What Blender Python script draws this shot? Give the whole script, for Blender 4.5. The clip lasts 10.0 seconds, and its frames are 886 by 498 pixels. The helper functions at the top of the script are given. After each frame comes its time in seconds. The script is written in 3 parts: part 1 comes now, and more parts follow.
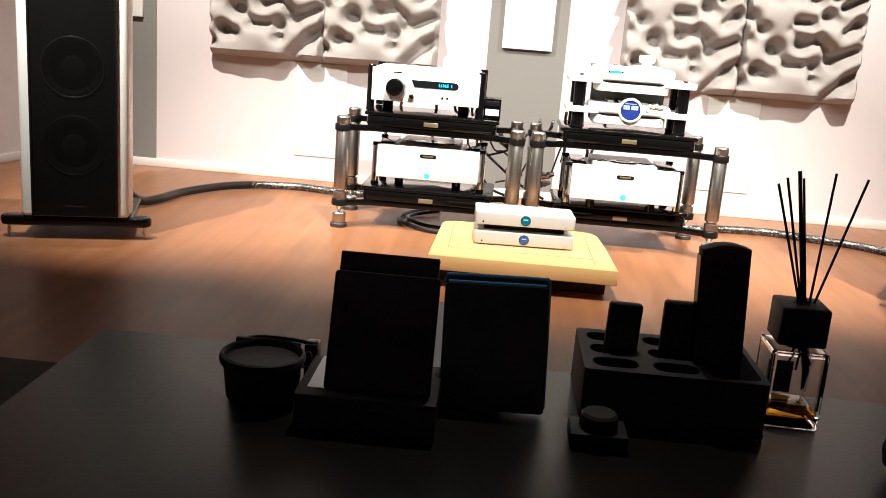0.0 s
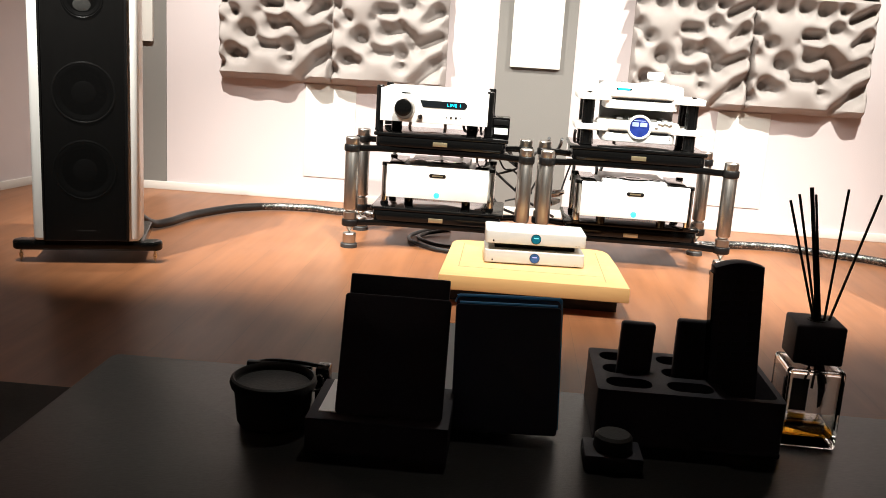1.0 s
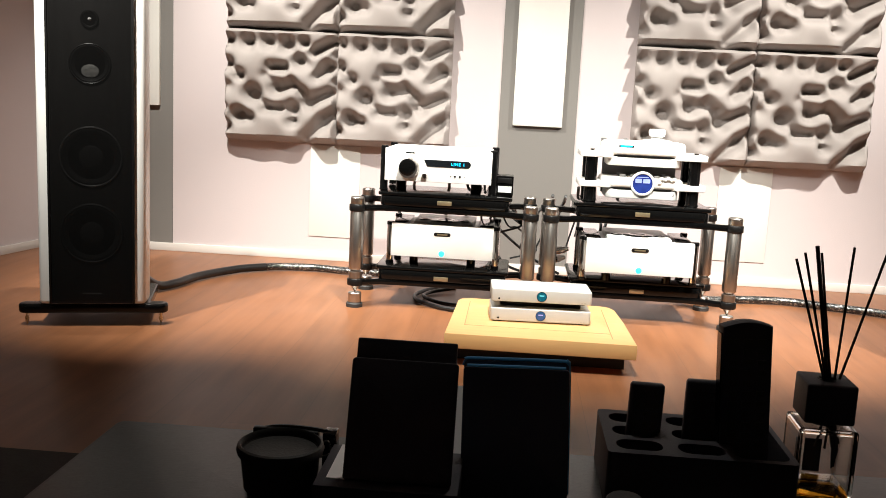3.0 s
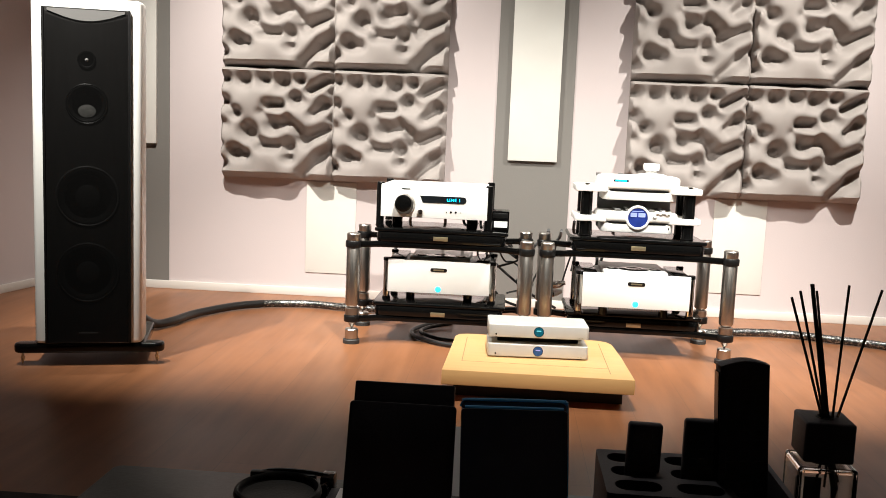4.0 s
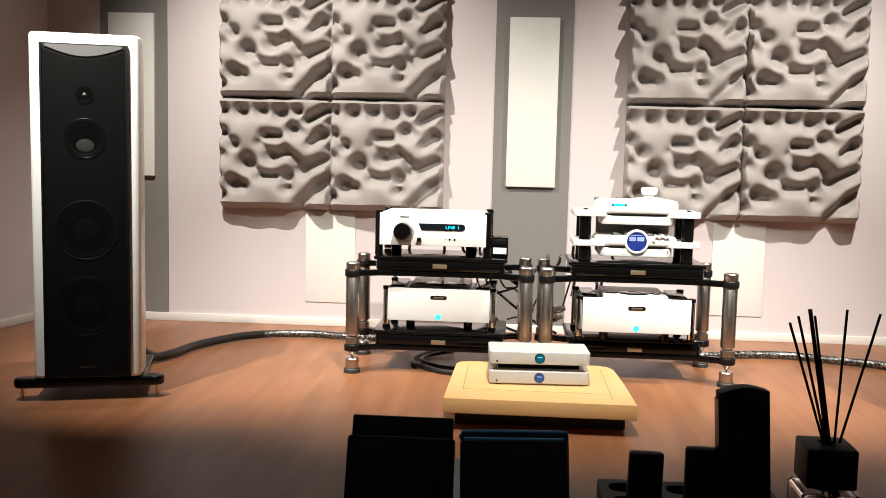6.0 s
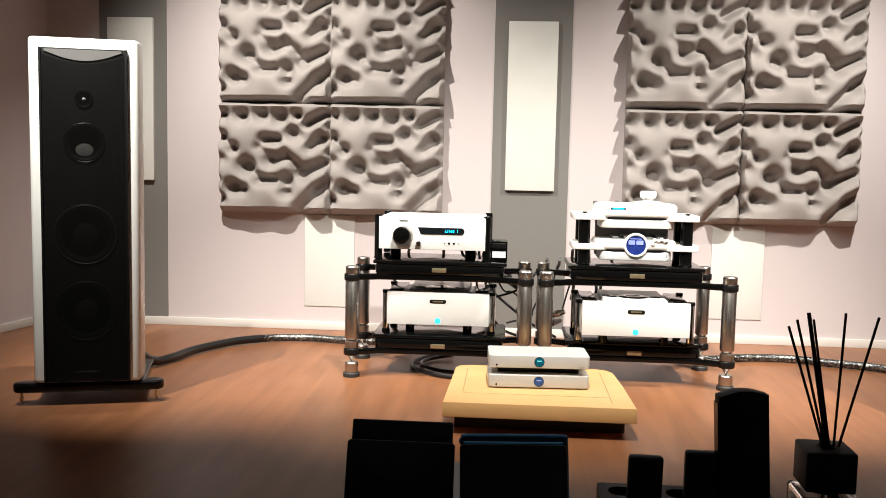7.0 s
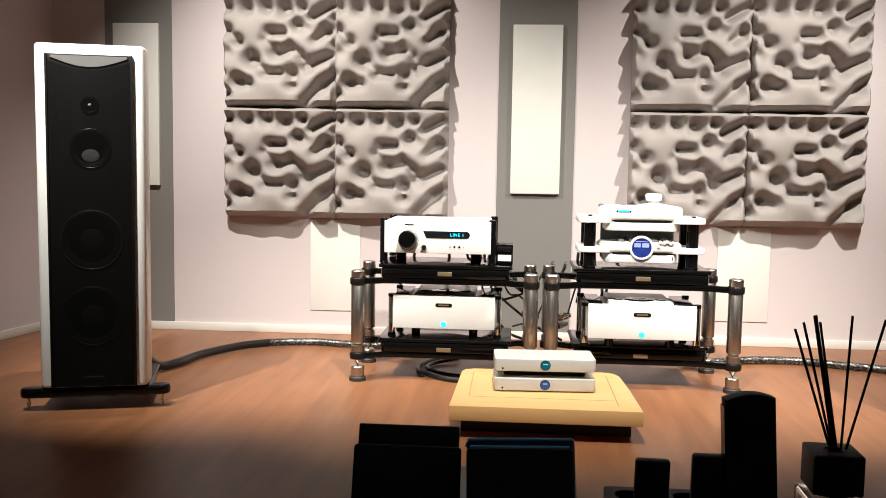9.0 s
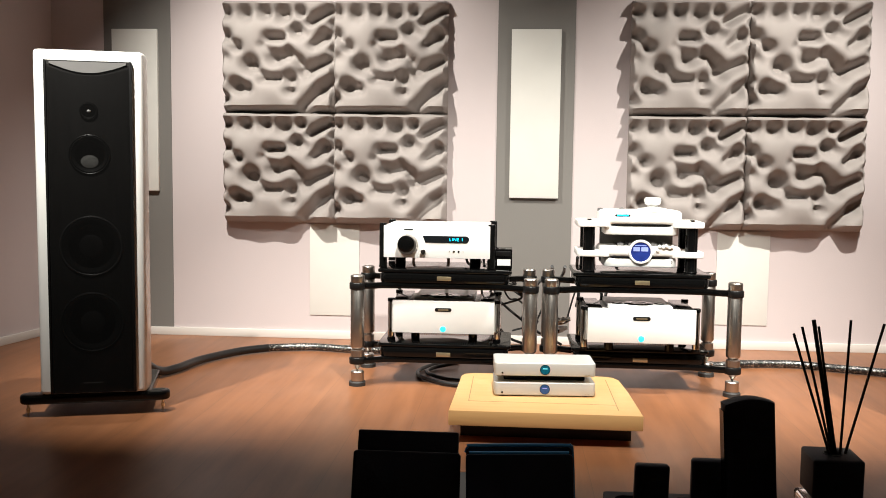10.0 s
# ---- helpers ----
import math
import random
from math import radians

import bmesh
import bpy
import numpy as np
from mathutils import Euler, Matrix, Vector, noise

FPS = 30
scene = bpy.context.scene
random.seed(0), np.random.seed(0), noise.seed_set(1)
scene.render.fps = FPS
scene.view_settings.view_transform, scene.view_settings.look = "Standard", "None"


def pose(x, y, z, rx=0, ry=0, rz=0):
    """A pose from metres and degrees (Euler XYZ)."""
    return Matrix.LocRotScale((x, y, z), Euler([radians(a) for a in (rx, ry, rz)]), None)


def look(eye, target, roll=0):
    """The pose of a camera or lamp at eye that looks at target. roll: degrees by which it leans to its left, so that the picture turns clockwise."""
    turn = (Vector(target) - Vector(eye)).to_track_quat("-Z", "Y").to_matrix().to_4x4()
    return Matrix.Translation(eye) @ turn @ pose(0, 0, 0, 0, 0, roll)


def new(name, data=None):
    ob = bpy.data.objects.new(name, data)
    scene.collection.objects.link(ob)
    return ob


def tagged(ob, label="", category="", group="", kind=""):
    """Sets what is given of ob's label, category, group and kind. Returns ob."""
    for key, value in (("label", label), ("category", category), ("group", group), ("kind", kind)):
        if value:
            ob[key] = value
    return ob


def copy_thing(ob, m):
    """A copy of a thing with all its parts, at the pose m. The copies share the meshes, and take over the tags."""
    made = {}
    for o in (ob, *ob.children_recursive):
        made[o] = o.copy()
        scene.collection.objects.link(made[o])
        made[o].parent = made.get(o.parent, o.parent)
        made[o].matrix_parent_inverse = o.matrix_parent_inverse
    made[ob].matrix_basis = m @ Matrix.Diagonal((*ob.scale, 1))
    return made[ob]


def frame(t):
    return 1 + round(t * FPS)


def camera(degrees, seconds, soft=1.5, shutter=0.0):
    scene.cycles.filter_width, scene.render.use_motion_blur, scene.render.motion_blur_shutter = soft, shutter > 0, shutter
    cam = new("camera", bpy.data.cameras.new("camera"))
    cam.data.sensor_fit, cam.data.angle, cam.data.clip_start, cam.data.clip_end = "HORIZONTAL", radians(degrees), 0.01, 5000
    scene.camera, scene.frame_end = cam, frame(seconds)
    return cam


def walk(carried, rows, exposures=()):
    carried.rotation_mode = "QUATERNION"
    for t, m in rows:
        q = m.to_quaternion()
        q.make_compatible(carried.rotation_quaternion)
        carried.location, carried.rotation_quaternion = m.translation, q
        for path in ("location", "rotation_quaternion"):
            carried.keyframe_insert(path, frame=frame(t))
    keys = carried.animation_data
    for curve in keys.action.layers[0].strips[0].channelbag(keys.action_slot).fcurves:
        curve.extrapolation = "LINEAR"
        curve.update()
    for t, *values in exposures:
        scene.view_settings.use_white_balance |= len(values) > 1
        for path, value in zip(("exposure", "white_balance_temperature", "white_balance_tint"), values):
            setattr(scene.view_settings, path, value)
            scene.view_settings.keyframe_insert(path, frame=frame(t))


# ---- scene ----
cam = camera(50.8, 10.0, soft=0.78)
PATH = [
    (0, (-0.045, -0.404, 0.85), (-0.142, 1.536, 0.375), 4.5),
    (0.5, (-0.044, -0.403, 0.851), (-0.157, 1.54, 0.389), 4.0),
    (1, (-0.045, -0.399, 0.852), (-0.168, 1.549, 0.414), 3.6),
    (1.5, (-0.046, -0.399, 0.854), (-0.168, 1.554, 0.44), 3.5),
    (2, (-0.047, -0.398, 0.854), (-0.172, 1.56, 0.463), 3.4),
    (3.5, (-0.047, -0.4, 0.864), (-0.19, 1.575, 0.581), 2.5),
    (4, (-0.047, -0.401, 0.869), (-0.185, 1.579, 0.62), 2.3),
    (4.5, (-0.047, -0.399, 0.873), (-0.193, 1.585, 0.668), 2.0),
    (5, (-0.044, -0.4, 0.875), (-0.187, 1.586, 0.689), 1.7),
    (5.5, (-0.042, -0.398, 0.875), (-0.185, 1.587, 0.679), 1.4),
    (7, (-0.042, -0.4, 0.876), (-0.182, 1.586, 0.69), 1.2),
    (7.5, (-0.042, -0.401, 0.877), (-0.184, 1.586, 0.692), 1.1),
    (8, (-0.041, -0.399, 0.877), (-0.185, 1.587, 0.688), 1.0),
    (8.5, (-0.042, -0.4, 0.878), (-0.191, 1.586, 0.693), 0.9),
    (9, (-0.042, -0.401, 0.877), (-0.194, 1.586, 0.698), 0.9),
    (9.5, (-0.042, -0.402, 0.878), (-0.192, 1.585, 0.701), 0.8),
    (10, (-0.041, -0.402, 0.879), (-0.192, 1.585, 0.709), 0.7),
]
walk(cam, [(t, look(e, g, r)) for t, e, g, r in PATH],
     exposures=[(0.0, 0.66), (2.0, 0.56), (3.5, 0.28), (4.5, 0.10), (10.0, 0.08)])

# ---- world and lamps ----
world = bpy.data.worlds.new("world")
scene.world = world
world.use_nodes = True
world.node_tree.nodes["Background"].inputs[0].default_value = (1.0, 0.86, 0.74, 1)
world.node_tree.nodes["Background"].inputs[1].default_value = 0.04


def spot(name, eye, target, watts, angle, blend, colour, size=0.03):
    data = bpy.data.lights.new(name, "SPOT")
    data.energy, data.spot_size, data.spot_blend = watts, radians(angle), blend
    data.color, data.shadow_soft_size = colour, size
    ob = new(name, data)
    ob.matrix_world = look(eye, target)
    return ob


WARM = (1.0, 0.968, 0.888)
spot("ceiling_spot_foam", (-1.34, 2.86, 2.5), (-0.86, 4.20, 0.28), 355, 92, 1.0, WARM, 0.012)
spot("ceiling_spot_foam", (1.52, 2.84, 2.5), (1.04, 4.20, 0.02), 360, 92, 1.0, WARM, 0.012)
spot("ceiling_spot_rack", (0.05, 1.60, 2.5), (0.08, 3.46, 0.20), 490, 62, 1.0, WARM, 0.03)
# weak fill lamp added to lift the paper, card and blue rims
spot("fill_spot_table", (-0.02, 1.52, 2.5), (-0.10, 0.62, 0.42), 20, 40, 1.0, WARM, 0.03)
spot("ceiling_spot_speaker", (-1.63, 1.92, 2.5), (-1.38, 2.98, 0.72), 430, 46, 1.0, WARM, 0.02)
spot("ceiling_spot_speaker", (1.62, 1.92, 2.5), (1.38, 2.98, 0.72), 430, 46, 1.0, WARM, 0.02)

# ---- materials ----


def material(name, colour, rough=0.5, metal=0.0, vary=0.12, scale=6.0, stretch=(1, 1, 1),
             bump=0.0, bump_scale=60.0, emission=0.0, coat=0.0, spec=0.5):
    """A surface with large stains and fine grain, in object space."""
    m = bpy.data.materials.new(name)
    m.use_nodes = True
    nt = m.node_tree
    b = nt.nodes["Principled BSDF"]
    b.inputs["Metallic"].default_value = metal
    b.inputs["Coat Weight"].default_value = coat
    b.inputs["Specular IOR Level"].default_value = spec
    tc = nt.nodes.new("ShaderNodeTexCoord")
    mp = nt.nodes.new("ShaderNodeMapping")
    mp.inputs["Scale"].default_value = stretch
    nt.links.new(tc.outputs["Object"], mp.inputs[0])
    n1 = nt.nodes.new("ShaderNodeTexNoise")
    n1.inputs["Scale"].default_value, n1.inputs["Detail"].default_value = scale, 4
    n2 = nt.nodes.new("ShaderNodeTexNoise")
    n2.inputs["Scale"].default_value, n2.inputs["Detail"].default_value = bump_scale, 3
    for n in (n1, n2):
        nt.links.new(mp.outputs[0], n.inputs["Vector"])
    mix = nt.nodes.new("ShaderNodeMix")
    mix.data_type = "RGBA"
    lo = [c * (1 - vary) for c in colour]
    hi = [min(1, c * (1 + vary)) for c in colour]
    mix.inputs[6].default_value, mix.inputs[7].default_value = (*lo, 1), (*hi, 1)
    nt.links.new(n1.outputs[0], mix.inputs[0])
    nt.links.new(mix.outputs[2], b.inputs["Base Color"])
    rr = nt.nodes.new("ShaderNodeMapRange")
    rr.inputs[3].default_value, rr.inputs[4].default_value = max(0.02, rough - 0.08), min(1, rough + 0.08)
    nt.links.new(n2.outputs[0], rr.inputs[0])
    nt.links.new(rr.outputs[0], b.inputs["Roughness"])
    if bump:
        bp = nt.nodes.new("ShaderNodeBump")
        bp.inputs["Strength"].default_value, bp.inputs["Distance"].default_value = bump, 0.002
        nt.links.new(n2.outputs[0], bp.inputs["Height"])
        nt.links.new(bp.outputs[0], b.inputs["Normal"])
    if emission:
        b.inputs["Emission Color"].default_value = (*colour, 1)
        b.inputs["Emission Strength"].default_value = emission
    return m


def glass_material(name, colour, ior=1.45):
    m = bpy.data.materials.new(name)
    m.use_nodes = True
    b = m.node_tree.nodes["Principled BSDF"]
    b.inputs["Base Color"].default_value = (*colour, 1)
    b.inputs["Transmission Weight"].default_value = 1
    b.inputs["Roughness"].default_value, b.inputs["IOR"].default_value = 0.01, ior
    return m


def pane_material(name, colour):
    """Thin clear wall: tinted see-through with a glossy sheen."""
    m = bpy.data.materials.new(name)
    m.use_nodes = True
    nt = m.node_tree
    mix, clear, gloss, fres = [nt.nodes.new(k) for k in ("ShaderNodeMixShader", "ShaderNodeBsdfTransparent", "ShaderNodeBsdfGlossy", "ShaderNodeFresnel")]
    clear.inputs[0].default_value = (*colour, 1)
    gloss.inputs["Roughness"].default_value = 0.03
    fres.inputs["IOR"].default_value = 1.5
    nt.links.new(fres.outputs[0], mix.inputs[0])
    nt.links.new(clear.outputs[0], mix.inputs[1])
    nt.links.new(gloss.outputs[0], mix.inputs[2])
    nt.links.new(mix.outputs[0], nt.nodes["Material Output"].inputs[0])
    return m


def cloth_material():
    """Open-weave black speaker cloth that lets a little through."""
    m = material("black_grille_cloth", (0.0045, 0.0043, 0.0042), 0.9, vary=0.25, scale=14, bump=0.3, bump_scale=900, spec=0.08)
    nt = m.node_tree
    mix, clear = nt.nodes.new("ShaderNodeMixShader"), nt.nodes.new("ShaderNodeBsdfTransparent")
    mix.inputs[0].default_value = 0.34
    nt.links.new(clear.outputs[0], mix.inputs[1])
    nt.links.new(nt.nodes["Principled BSDF"].outputs[0], mix.inputs[2])
    nt.links.new(mix.outputs[0], nt.nodes["Material Output"].inputs[0])
    return m


def wood_floor_material():
    m = bpy.data.materials.new("floor_laminate")
    m.use_nodes = True
    nt = m.node_tree
    b = nt.nodes["Principled BSDF"]
    tc = nt.nodes.new("ShaderNodeTexCoord")
    brick = nt.nodes.new("ShaderNodeTexBrick")
    brick.inputs["Scale"].default_value = 1.0
    brick.inputs["Brick Width"].default_value, brick.inputs["Row Height"].default_value = 1.25, 0.19
    brick.inputs["Mortar Size"].default_value, brick.inputs["Mortar Smooth"].default_value = 0.0012, 0.6
    brick.inputs["Color1"].default_value = (0.216, 0.090, 0.040, 1)
    brick.inputs["Color2"].default_value = (0.238, 0.100, 0.045, 1)
    brick.inputs["Mortar"].default_value = (0.165, 0.074, 0.034, 1)
    turn = nt.nodes.new("ShaderNodeMapping")
    turn.inputs["Rotation"].default_value = (0, 0, radians(90))
    nt.links.new(tc.outputs["Object"], turn.inputs[0])
    nt.links.new(turn.outputs[0], brick.inputs["Vector"])
    mp = nt.nodes.new("ShaderNodeMapping")
    mp.inputs["Scale"].default_value = (9, 0.9, 1)
    nt.links.new(tc.outputs["Object"], mp.inputs[0])
    grain = nt.nodes.new("ShaderNodeTexNoise")
    grain.inputs["Scale"].default_value, grain.inputs["Detail"].default_value = 2.2, 5
    nt.links.new(mp.outputs[0], grain.inputs["Vector"])
    cloud = nt.nodes.new("ShaderNodeTexNoise")
    cloud.inputs["Scale"].default_value, cloud.inputs["Detail"].default_value = 2.6, 3
    nt.links.new(tc.outputs["Object"], cloud.inputs["Vector"])
    ramp = nt.nodes.new("ShaderNodeValToRGB")
    ramp.color_ramp.elements[0].position, ramp.color_ramp.elements[0].color = 0.3, (0.78, 0.75, 0.72, 1)
    ramp.color_ramp.elements[1].position, ramp.color_ramp.elements[1].color = 0.7, (1.12, 1.10, 1.08, 1)
    nt.links.new(grain.outputs[0], ramp.inputs[0])
    mix = nt.nodes.new("ShaderNodeMix")
    mix.data_type, mix.blend_type = "RGBA", "MULTIPLY"
    mix.inputs[0].default_value = 1.0
    nt.links.new(brick.outputs[0], mix.inputs[6])
    nt.links.new(ramp.outputs[0], mix.inputs[7])
    nt.links.new(mix.outputs[2], b.inputs["Base Color"])
    gloss = nt.nodes.new("ShaderNodeMapRange")
    gloss.inputs[3].default_value, gloss.inputs[4].default_value = 0.32, 0.46
    b.inputs["Specular IOR Level"].default_value = 0.38
    nt.links.new(cloud.outputs[0], gloss.inputs[0])
    nt.links.new(gloss.outputs[0], b.inputs["Roughness"])
    return m


def braid_material():
    """Dark mesh sleeve with bright woven strands."""
    m = material("braided_cable", (0.2, 0.2, 0.2), 0.25, metal=0.85, vary=0.0, bump=0.9, bump_scale=260)
    nt = m.node_tree
    b = nt.nodes["Principled BSDF"]
    tc = nt.nodes.new("ShaderNodeTexCoord")
    v = nt.nodes.new("ShaderNodeTexVoronoi")
    v.inputs["Scale"].default_value = 95
    nt.links.new(tc.outputs["Object"], v.inputs["Vector"])
    ramp = nt.nodes.new("ShaderNodeValToRGB")
    ramp.color_ramp.elements[0].position, ramp.color_ramp.elements[0].color = 0.22, (0.38, 0.365, 0.345, 1)
    ramp.color_ramp.elements[1].position, ramp.color_ramp.elements[1].color = 0.55, (0.05, 0.05, 0.05, 1)
    nt.links.new(v.outputs["Distance"], ramp.inputs[0])
    nt.links.new(ramp.outputs[0], b.inputs["Base Color"])
    return m


M_FLOOR = wood_floor_material()
M_WALL = material("wall_paint", (0.52, 0.452, 0.448), 0.85, vary=0.03, scale=2, bump=0.15, bump_scale=180)
M_GREY = material("grey_paint", (0.158, 0.148, 0.136), 0.8, vary=0.05, scale=2, bump=0.15, bump_scale=180)
# ceiling is out of view; its dark colour holds back bounce onto the foam
M_CEIL = material("ceiling_dim", (0.30, 0.28, 0.27), 0.9, vary=0.03)
# unseen east wall: coloured dark to keep bounced fill low
M_WALL_DIM = material("unseen_wall_dim", (0.26, 0.225, 0.215), 0.9, vary=0.04, scale=2)
M_SKIRT = material("skirting_paint", (0.60, 0.56, 0.52), 0.5, vary=0.03)
M_PANEL = material("fabric_panel", (0.62, 0.60, 0.56), 0.9, vary=0.05, scale=8, bump=0.4, bump_scale=500)
M_FOAM = material("acoustic_foam", (0.315, 0.280, 0.262), 0.95, vary=0.08, scale=9, bump=0.35, bump_scale=420)
M_WHITE = material("white_lacquer", (0.83, 0.82, 0.79), 0.38, vary=0.02, coat=0.15)
M_SILVER = material("white_anodised_aluminium", (0.80, 0.80, 0.78), 0.33, vary=0.03, scale=20)
M_BOXALU = material("silver_blasted_aluminium", (0.56, 0.56, 0.545), 0.42, metal=0.15, vary=0.05, scale=30, bump=0.1, bump_scale=900)
M_STEEL = material("brushed_steel", (0.43, 0.405, 0.375), 0.34, metal=1.0, vary=0.05, scale=30, stretch=(1, 1, 0.03), bump=0.1, bump_scale=300)
M_CHROME = material("polished_chrome", (0.75, 0.73, 0.70), 0.08, metal=1.0, vary=0.03)
M_BLACK = material("black_gloss", (0.003, 0.003, 0.003), 0.09, vary=0.2, spec=0.26)
M_SATIN = material("black_satin", (0.007, 0.0067, 0.0067), 0.34, vary=0.2, bump=0.1, bump_scale=400, spec=0.24)
M_DARK = material("matt_black_plastic", (0.045, 0.043, 0.052), 0.55, vary=0.15, bump=0.1, bump_scale=400, spec=0.22)
M_GRILLE = cloth_material()
M_BAFFLE = material("black_ash_baffle", (0.012, 0.011, 0.0105), 0.42, vary=0.75, scale=16, stretch=(7, 7, 0.4), spec=0.2)
M_RING = material("black_driver_ring", (0.02, 0.019, 0.019), 0.24, vary=0.1, spec=0.7)
M_CONE = material("carbon_cone", (0.004, 0.0038, 0.0038), 0.55, vary=0.35, scale=70, bump=0.4, bump_scale=500, spec=0.08)
M_CRESCENT = material("grey_grille_lip", (0.14, 0.136, 0.132), 0.6, vary=0.1, scale=20)
# pale colour for the light caught low in the midrange cone
M_CONE_LIT = material("lit_cone_area", (0.20, 0.196, 0.186), 0.45, metal=0.2, vary=0.5, scale=120, bump=0.5, bump_scale=300)
M_CABLE = material("black_cable", (0.009, 0.0085, 0.0085), 0.40, vary=0.2)
M_BRAID = braid_material()
M_BOARD = material("maple_block", (0.67, 0.395, 0.165), 0.42, vary=0.12, scale=5, stretch=(1, 9, 9), bump=0.05)
M_BRASS = material("brass_plate", (0.42, 0.35, 0.22), 0.35, metal=0.8, vary=0.15, scale=40)
M_GOLD = material("polished_brass", (0.85, 0.72, 0.50), 0.3, metal=0.5, vary=0.05)
M_TABLE = material("dark_wenge_top", (0.011, 0.0094, 0.0082), 0.36, vary=0.25, scale=5, stretch=(1, 14, 14), bump=0.1, bump_scale=90, spec=0.30)
M_RUG = material("dark_rug", (0.022, 0.020, 0.018), 1.0, vary=0.4, scale=40, bump=1.0, bump_scale=300)
M_NAVY = material("navy_case", (0.032, 0.042, 0.08), 0.35, vary=0.15, scale=12)
M_BLUE = material("blue_case", (0.07, 0.34, 0.66), 0.35, vary=0.15, scale=12)
M_PAPER = material("white_paper", (0.82, 0.81, 0.80), 0.35, vary=0.03)
M_RUBBER = material("black_rubber", (0.022, 0.021, 0.020), 0.6, vary=0.2, bump=0.2, bump_scale=300)
M_REED = material("dark_reed", (0.050, 0.033, 0.024), 0.8, vary=0.3, scale=60, bump=0.4, bump_scale=300)
M_GLASS = glass_material("clear_glass", (0.97, 0.97, 0.95))
M_AMBER = pane_material("amber_oil", (0.88, 0.62, 0.18))
M_SCREEN = material("black_display", (0.008, 0.010, 0.012), 0.12, vary=0.1)
M_CYAN = material("cyan_glow", (0.0, 0.55, 0.85), 0.4, vary=0.0, emission=2.5)
M_AQUA = material("aqua_lamp", (0.02, 0.62, 0.85), 0.4, vary=0.0, emission=2.2)
M_BLUEGLOW = material("blue_display", (0.016, 0.032, 0.18), 0.12, vary=0.7, scale=30, emission=0.2)
M_TEAL = material("teal_display", (0.005, 0.09, 0.14), 0.15, vary=0.8, scale=120, emission=0.25)
M_INDIGO = material("indigo_display", (0.01, 0.06, 0.19), 0.15, vary=0.8, scale=120, emission=0.25)
M_LILAC = material("lilac_display", (0.26, 0.32, 0.72), 0.15, vary=0.3, scale=40, emission=0.25)

# ---- mesh helpers ----


def finish(name, bm, mat, smooth=True):
    me = bpy.data.meshes.new(name)
    bmesh.ops.recalc_face_normals(bm, faces=bm.faces)
    bm.to_mesh(me)
    bm.free()
    me.materials.append(mat)
    if smooth:
        me.set_sharp_from_angle(angle=radians(35))
    return me


def part(name, bm, mat, parent=None, label="", at=None):
    ob = new(name, finish(name, bm, mat))
    if parent:
        ob.parent = parent
    if at is not None:
        ob.matrix_basis = at
    return tagged(ob, label)


def thing(name, m, label, category, group="", kind=""):
    ob = new(name)
    ob.empty_display_size = 0.05
    ob.matrix_basis = m
    return tagged(ob, label, category, group, kind)


def box(x0, x1, y0, y1, z0, z1, bevel=0.0, seg=2):
    bm = bmesh.new()
    bmesh.ops.create_cube(bm, size=1)
    for v in bm.verts:
        v.co = Vector(((x0 + x1) / 2 + v.co.x * (x1 - x0), (y0 + y1) / 2 + v.co.y * (y1 - y0), (z0 + z1) / 2 + v.co.z * (z1 - z0)))
    if bevel:
        bmesh.ops.bevel(bm, geom=bm.edges[:], offset=bevel, segments=seg, affect="EDGES", profile=0.5)
    return bm


def lathe(profile, seg=32, axis="z"):
    """A solid of revolution from (radius, height) pairs; axis 'y' turns it to face -y."""
    bm = bmesh.new()
    rings = []
    for r, h in profile:
        if r < 1e-6:
            rings.append([bm.verts.new((0, 0, h))])
        else:
            rings.append([bm.verts.new((r * math.cos(2 * math.pi * k / seg), r * math.sin(2 * math.pi * k / seg), h)) for k in range(seg)])
    for a, b in zip(rings, rings[1:]):
        for k in range(seg):
            j = (k + 1) % seg
            if len(a) == 1 and len(b) > 1:
                bm.faces.new((a[0], b[k], b[j]))
            elif len(b) == 1 and len(a) > 1:
                bm.faces.new((a[k], a[j], b[0]))
            elif len(a) > 1:
                bm.faces.new((a[k], a[j], b[j], b[k]))
    for ring in (rings[0], rings[-1]):
        if len(ring) > 1:
            bm.faces.new(ring)
    if axis == "y":
        bmesh.ops.rotate(bm, verts=bm.verts, matrix=Matrix.Rotation(radians(90), 3, "X"))
    return bm


def prism(outline, z0, z1, bevel=0.0, seg=2):
    """An outline in x, y raised from z0 to z1."""
    bm = bmesh.new()
    face = bm.faces.new([bm.verts.new((x, y, z0)) for x, y in outline])
    top = bmesh.ops.extrude_face_region(bm, geom=[face])
    bmesh.ops.translate(bm, verts=[v for v in top["geom"] if isinstance(v, bmesh.types.BMVert)], vec=(0, 0, z1 - z0))
    if bevel:
        edges = [e for e in bm.edges if abs(e.verts[0].co.z - e.verts[1].co.z) < 1e-6]
        bmesh.ops.bevel(bm, geom=edges, offset=bevel, segments=seg, affect="EDGES", profile=0.5)
    return bm


def rounded(x0, x1, y0, y1, r, n=6):
    pts = []
    for cx, cy, a in ((x1 - r, y1 - r, 0), (x0 + r, y1 - r, 90), (x0 + r, y0 + r, 180), (x1 - r, y0 + r, 270)):
        for k in range(n + 1):
            t = radians(a + 90 * k / n)
            pts.append((cx + r * math.cos(t), cy + r * math.sin(t)))
    return pts


def upright(bm, y=0.0):
    """Turn an x, y drawing with thickness in z into one that stands in x, z and faces -y."""
    bmesh.ops.rotate(bm, verts=bm.verts, matrix=Matrix.Rotation(radians(90), 3, "X"))
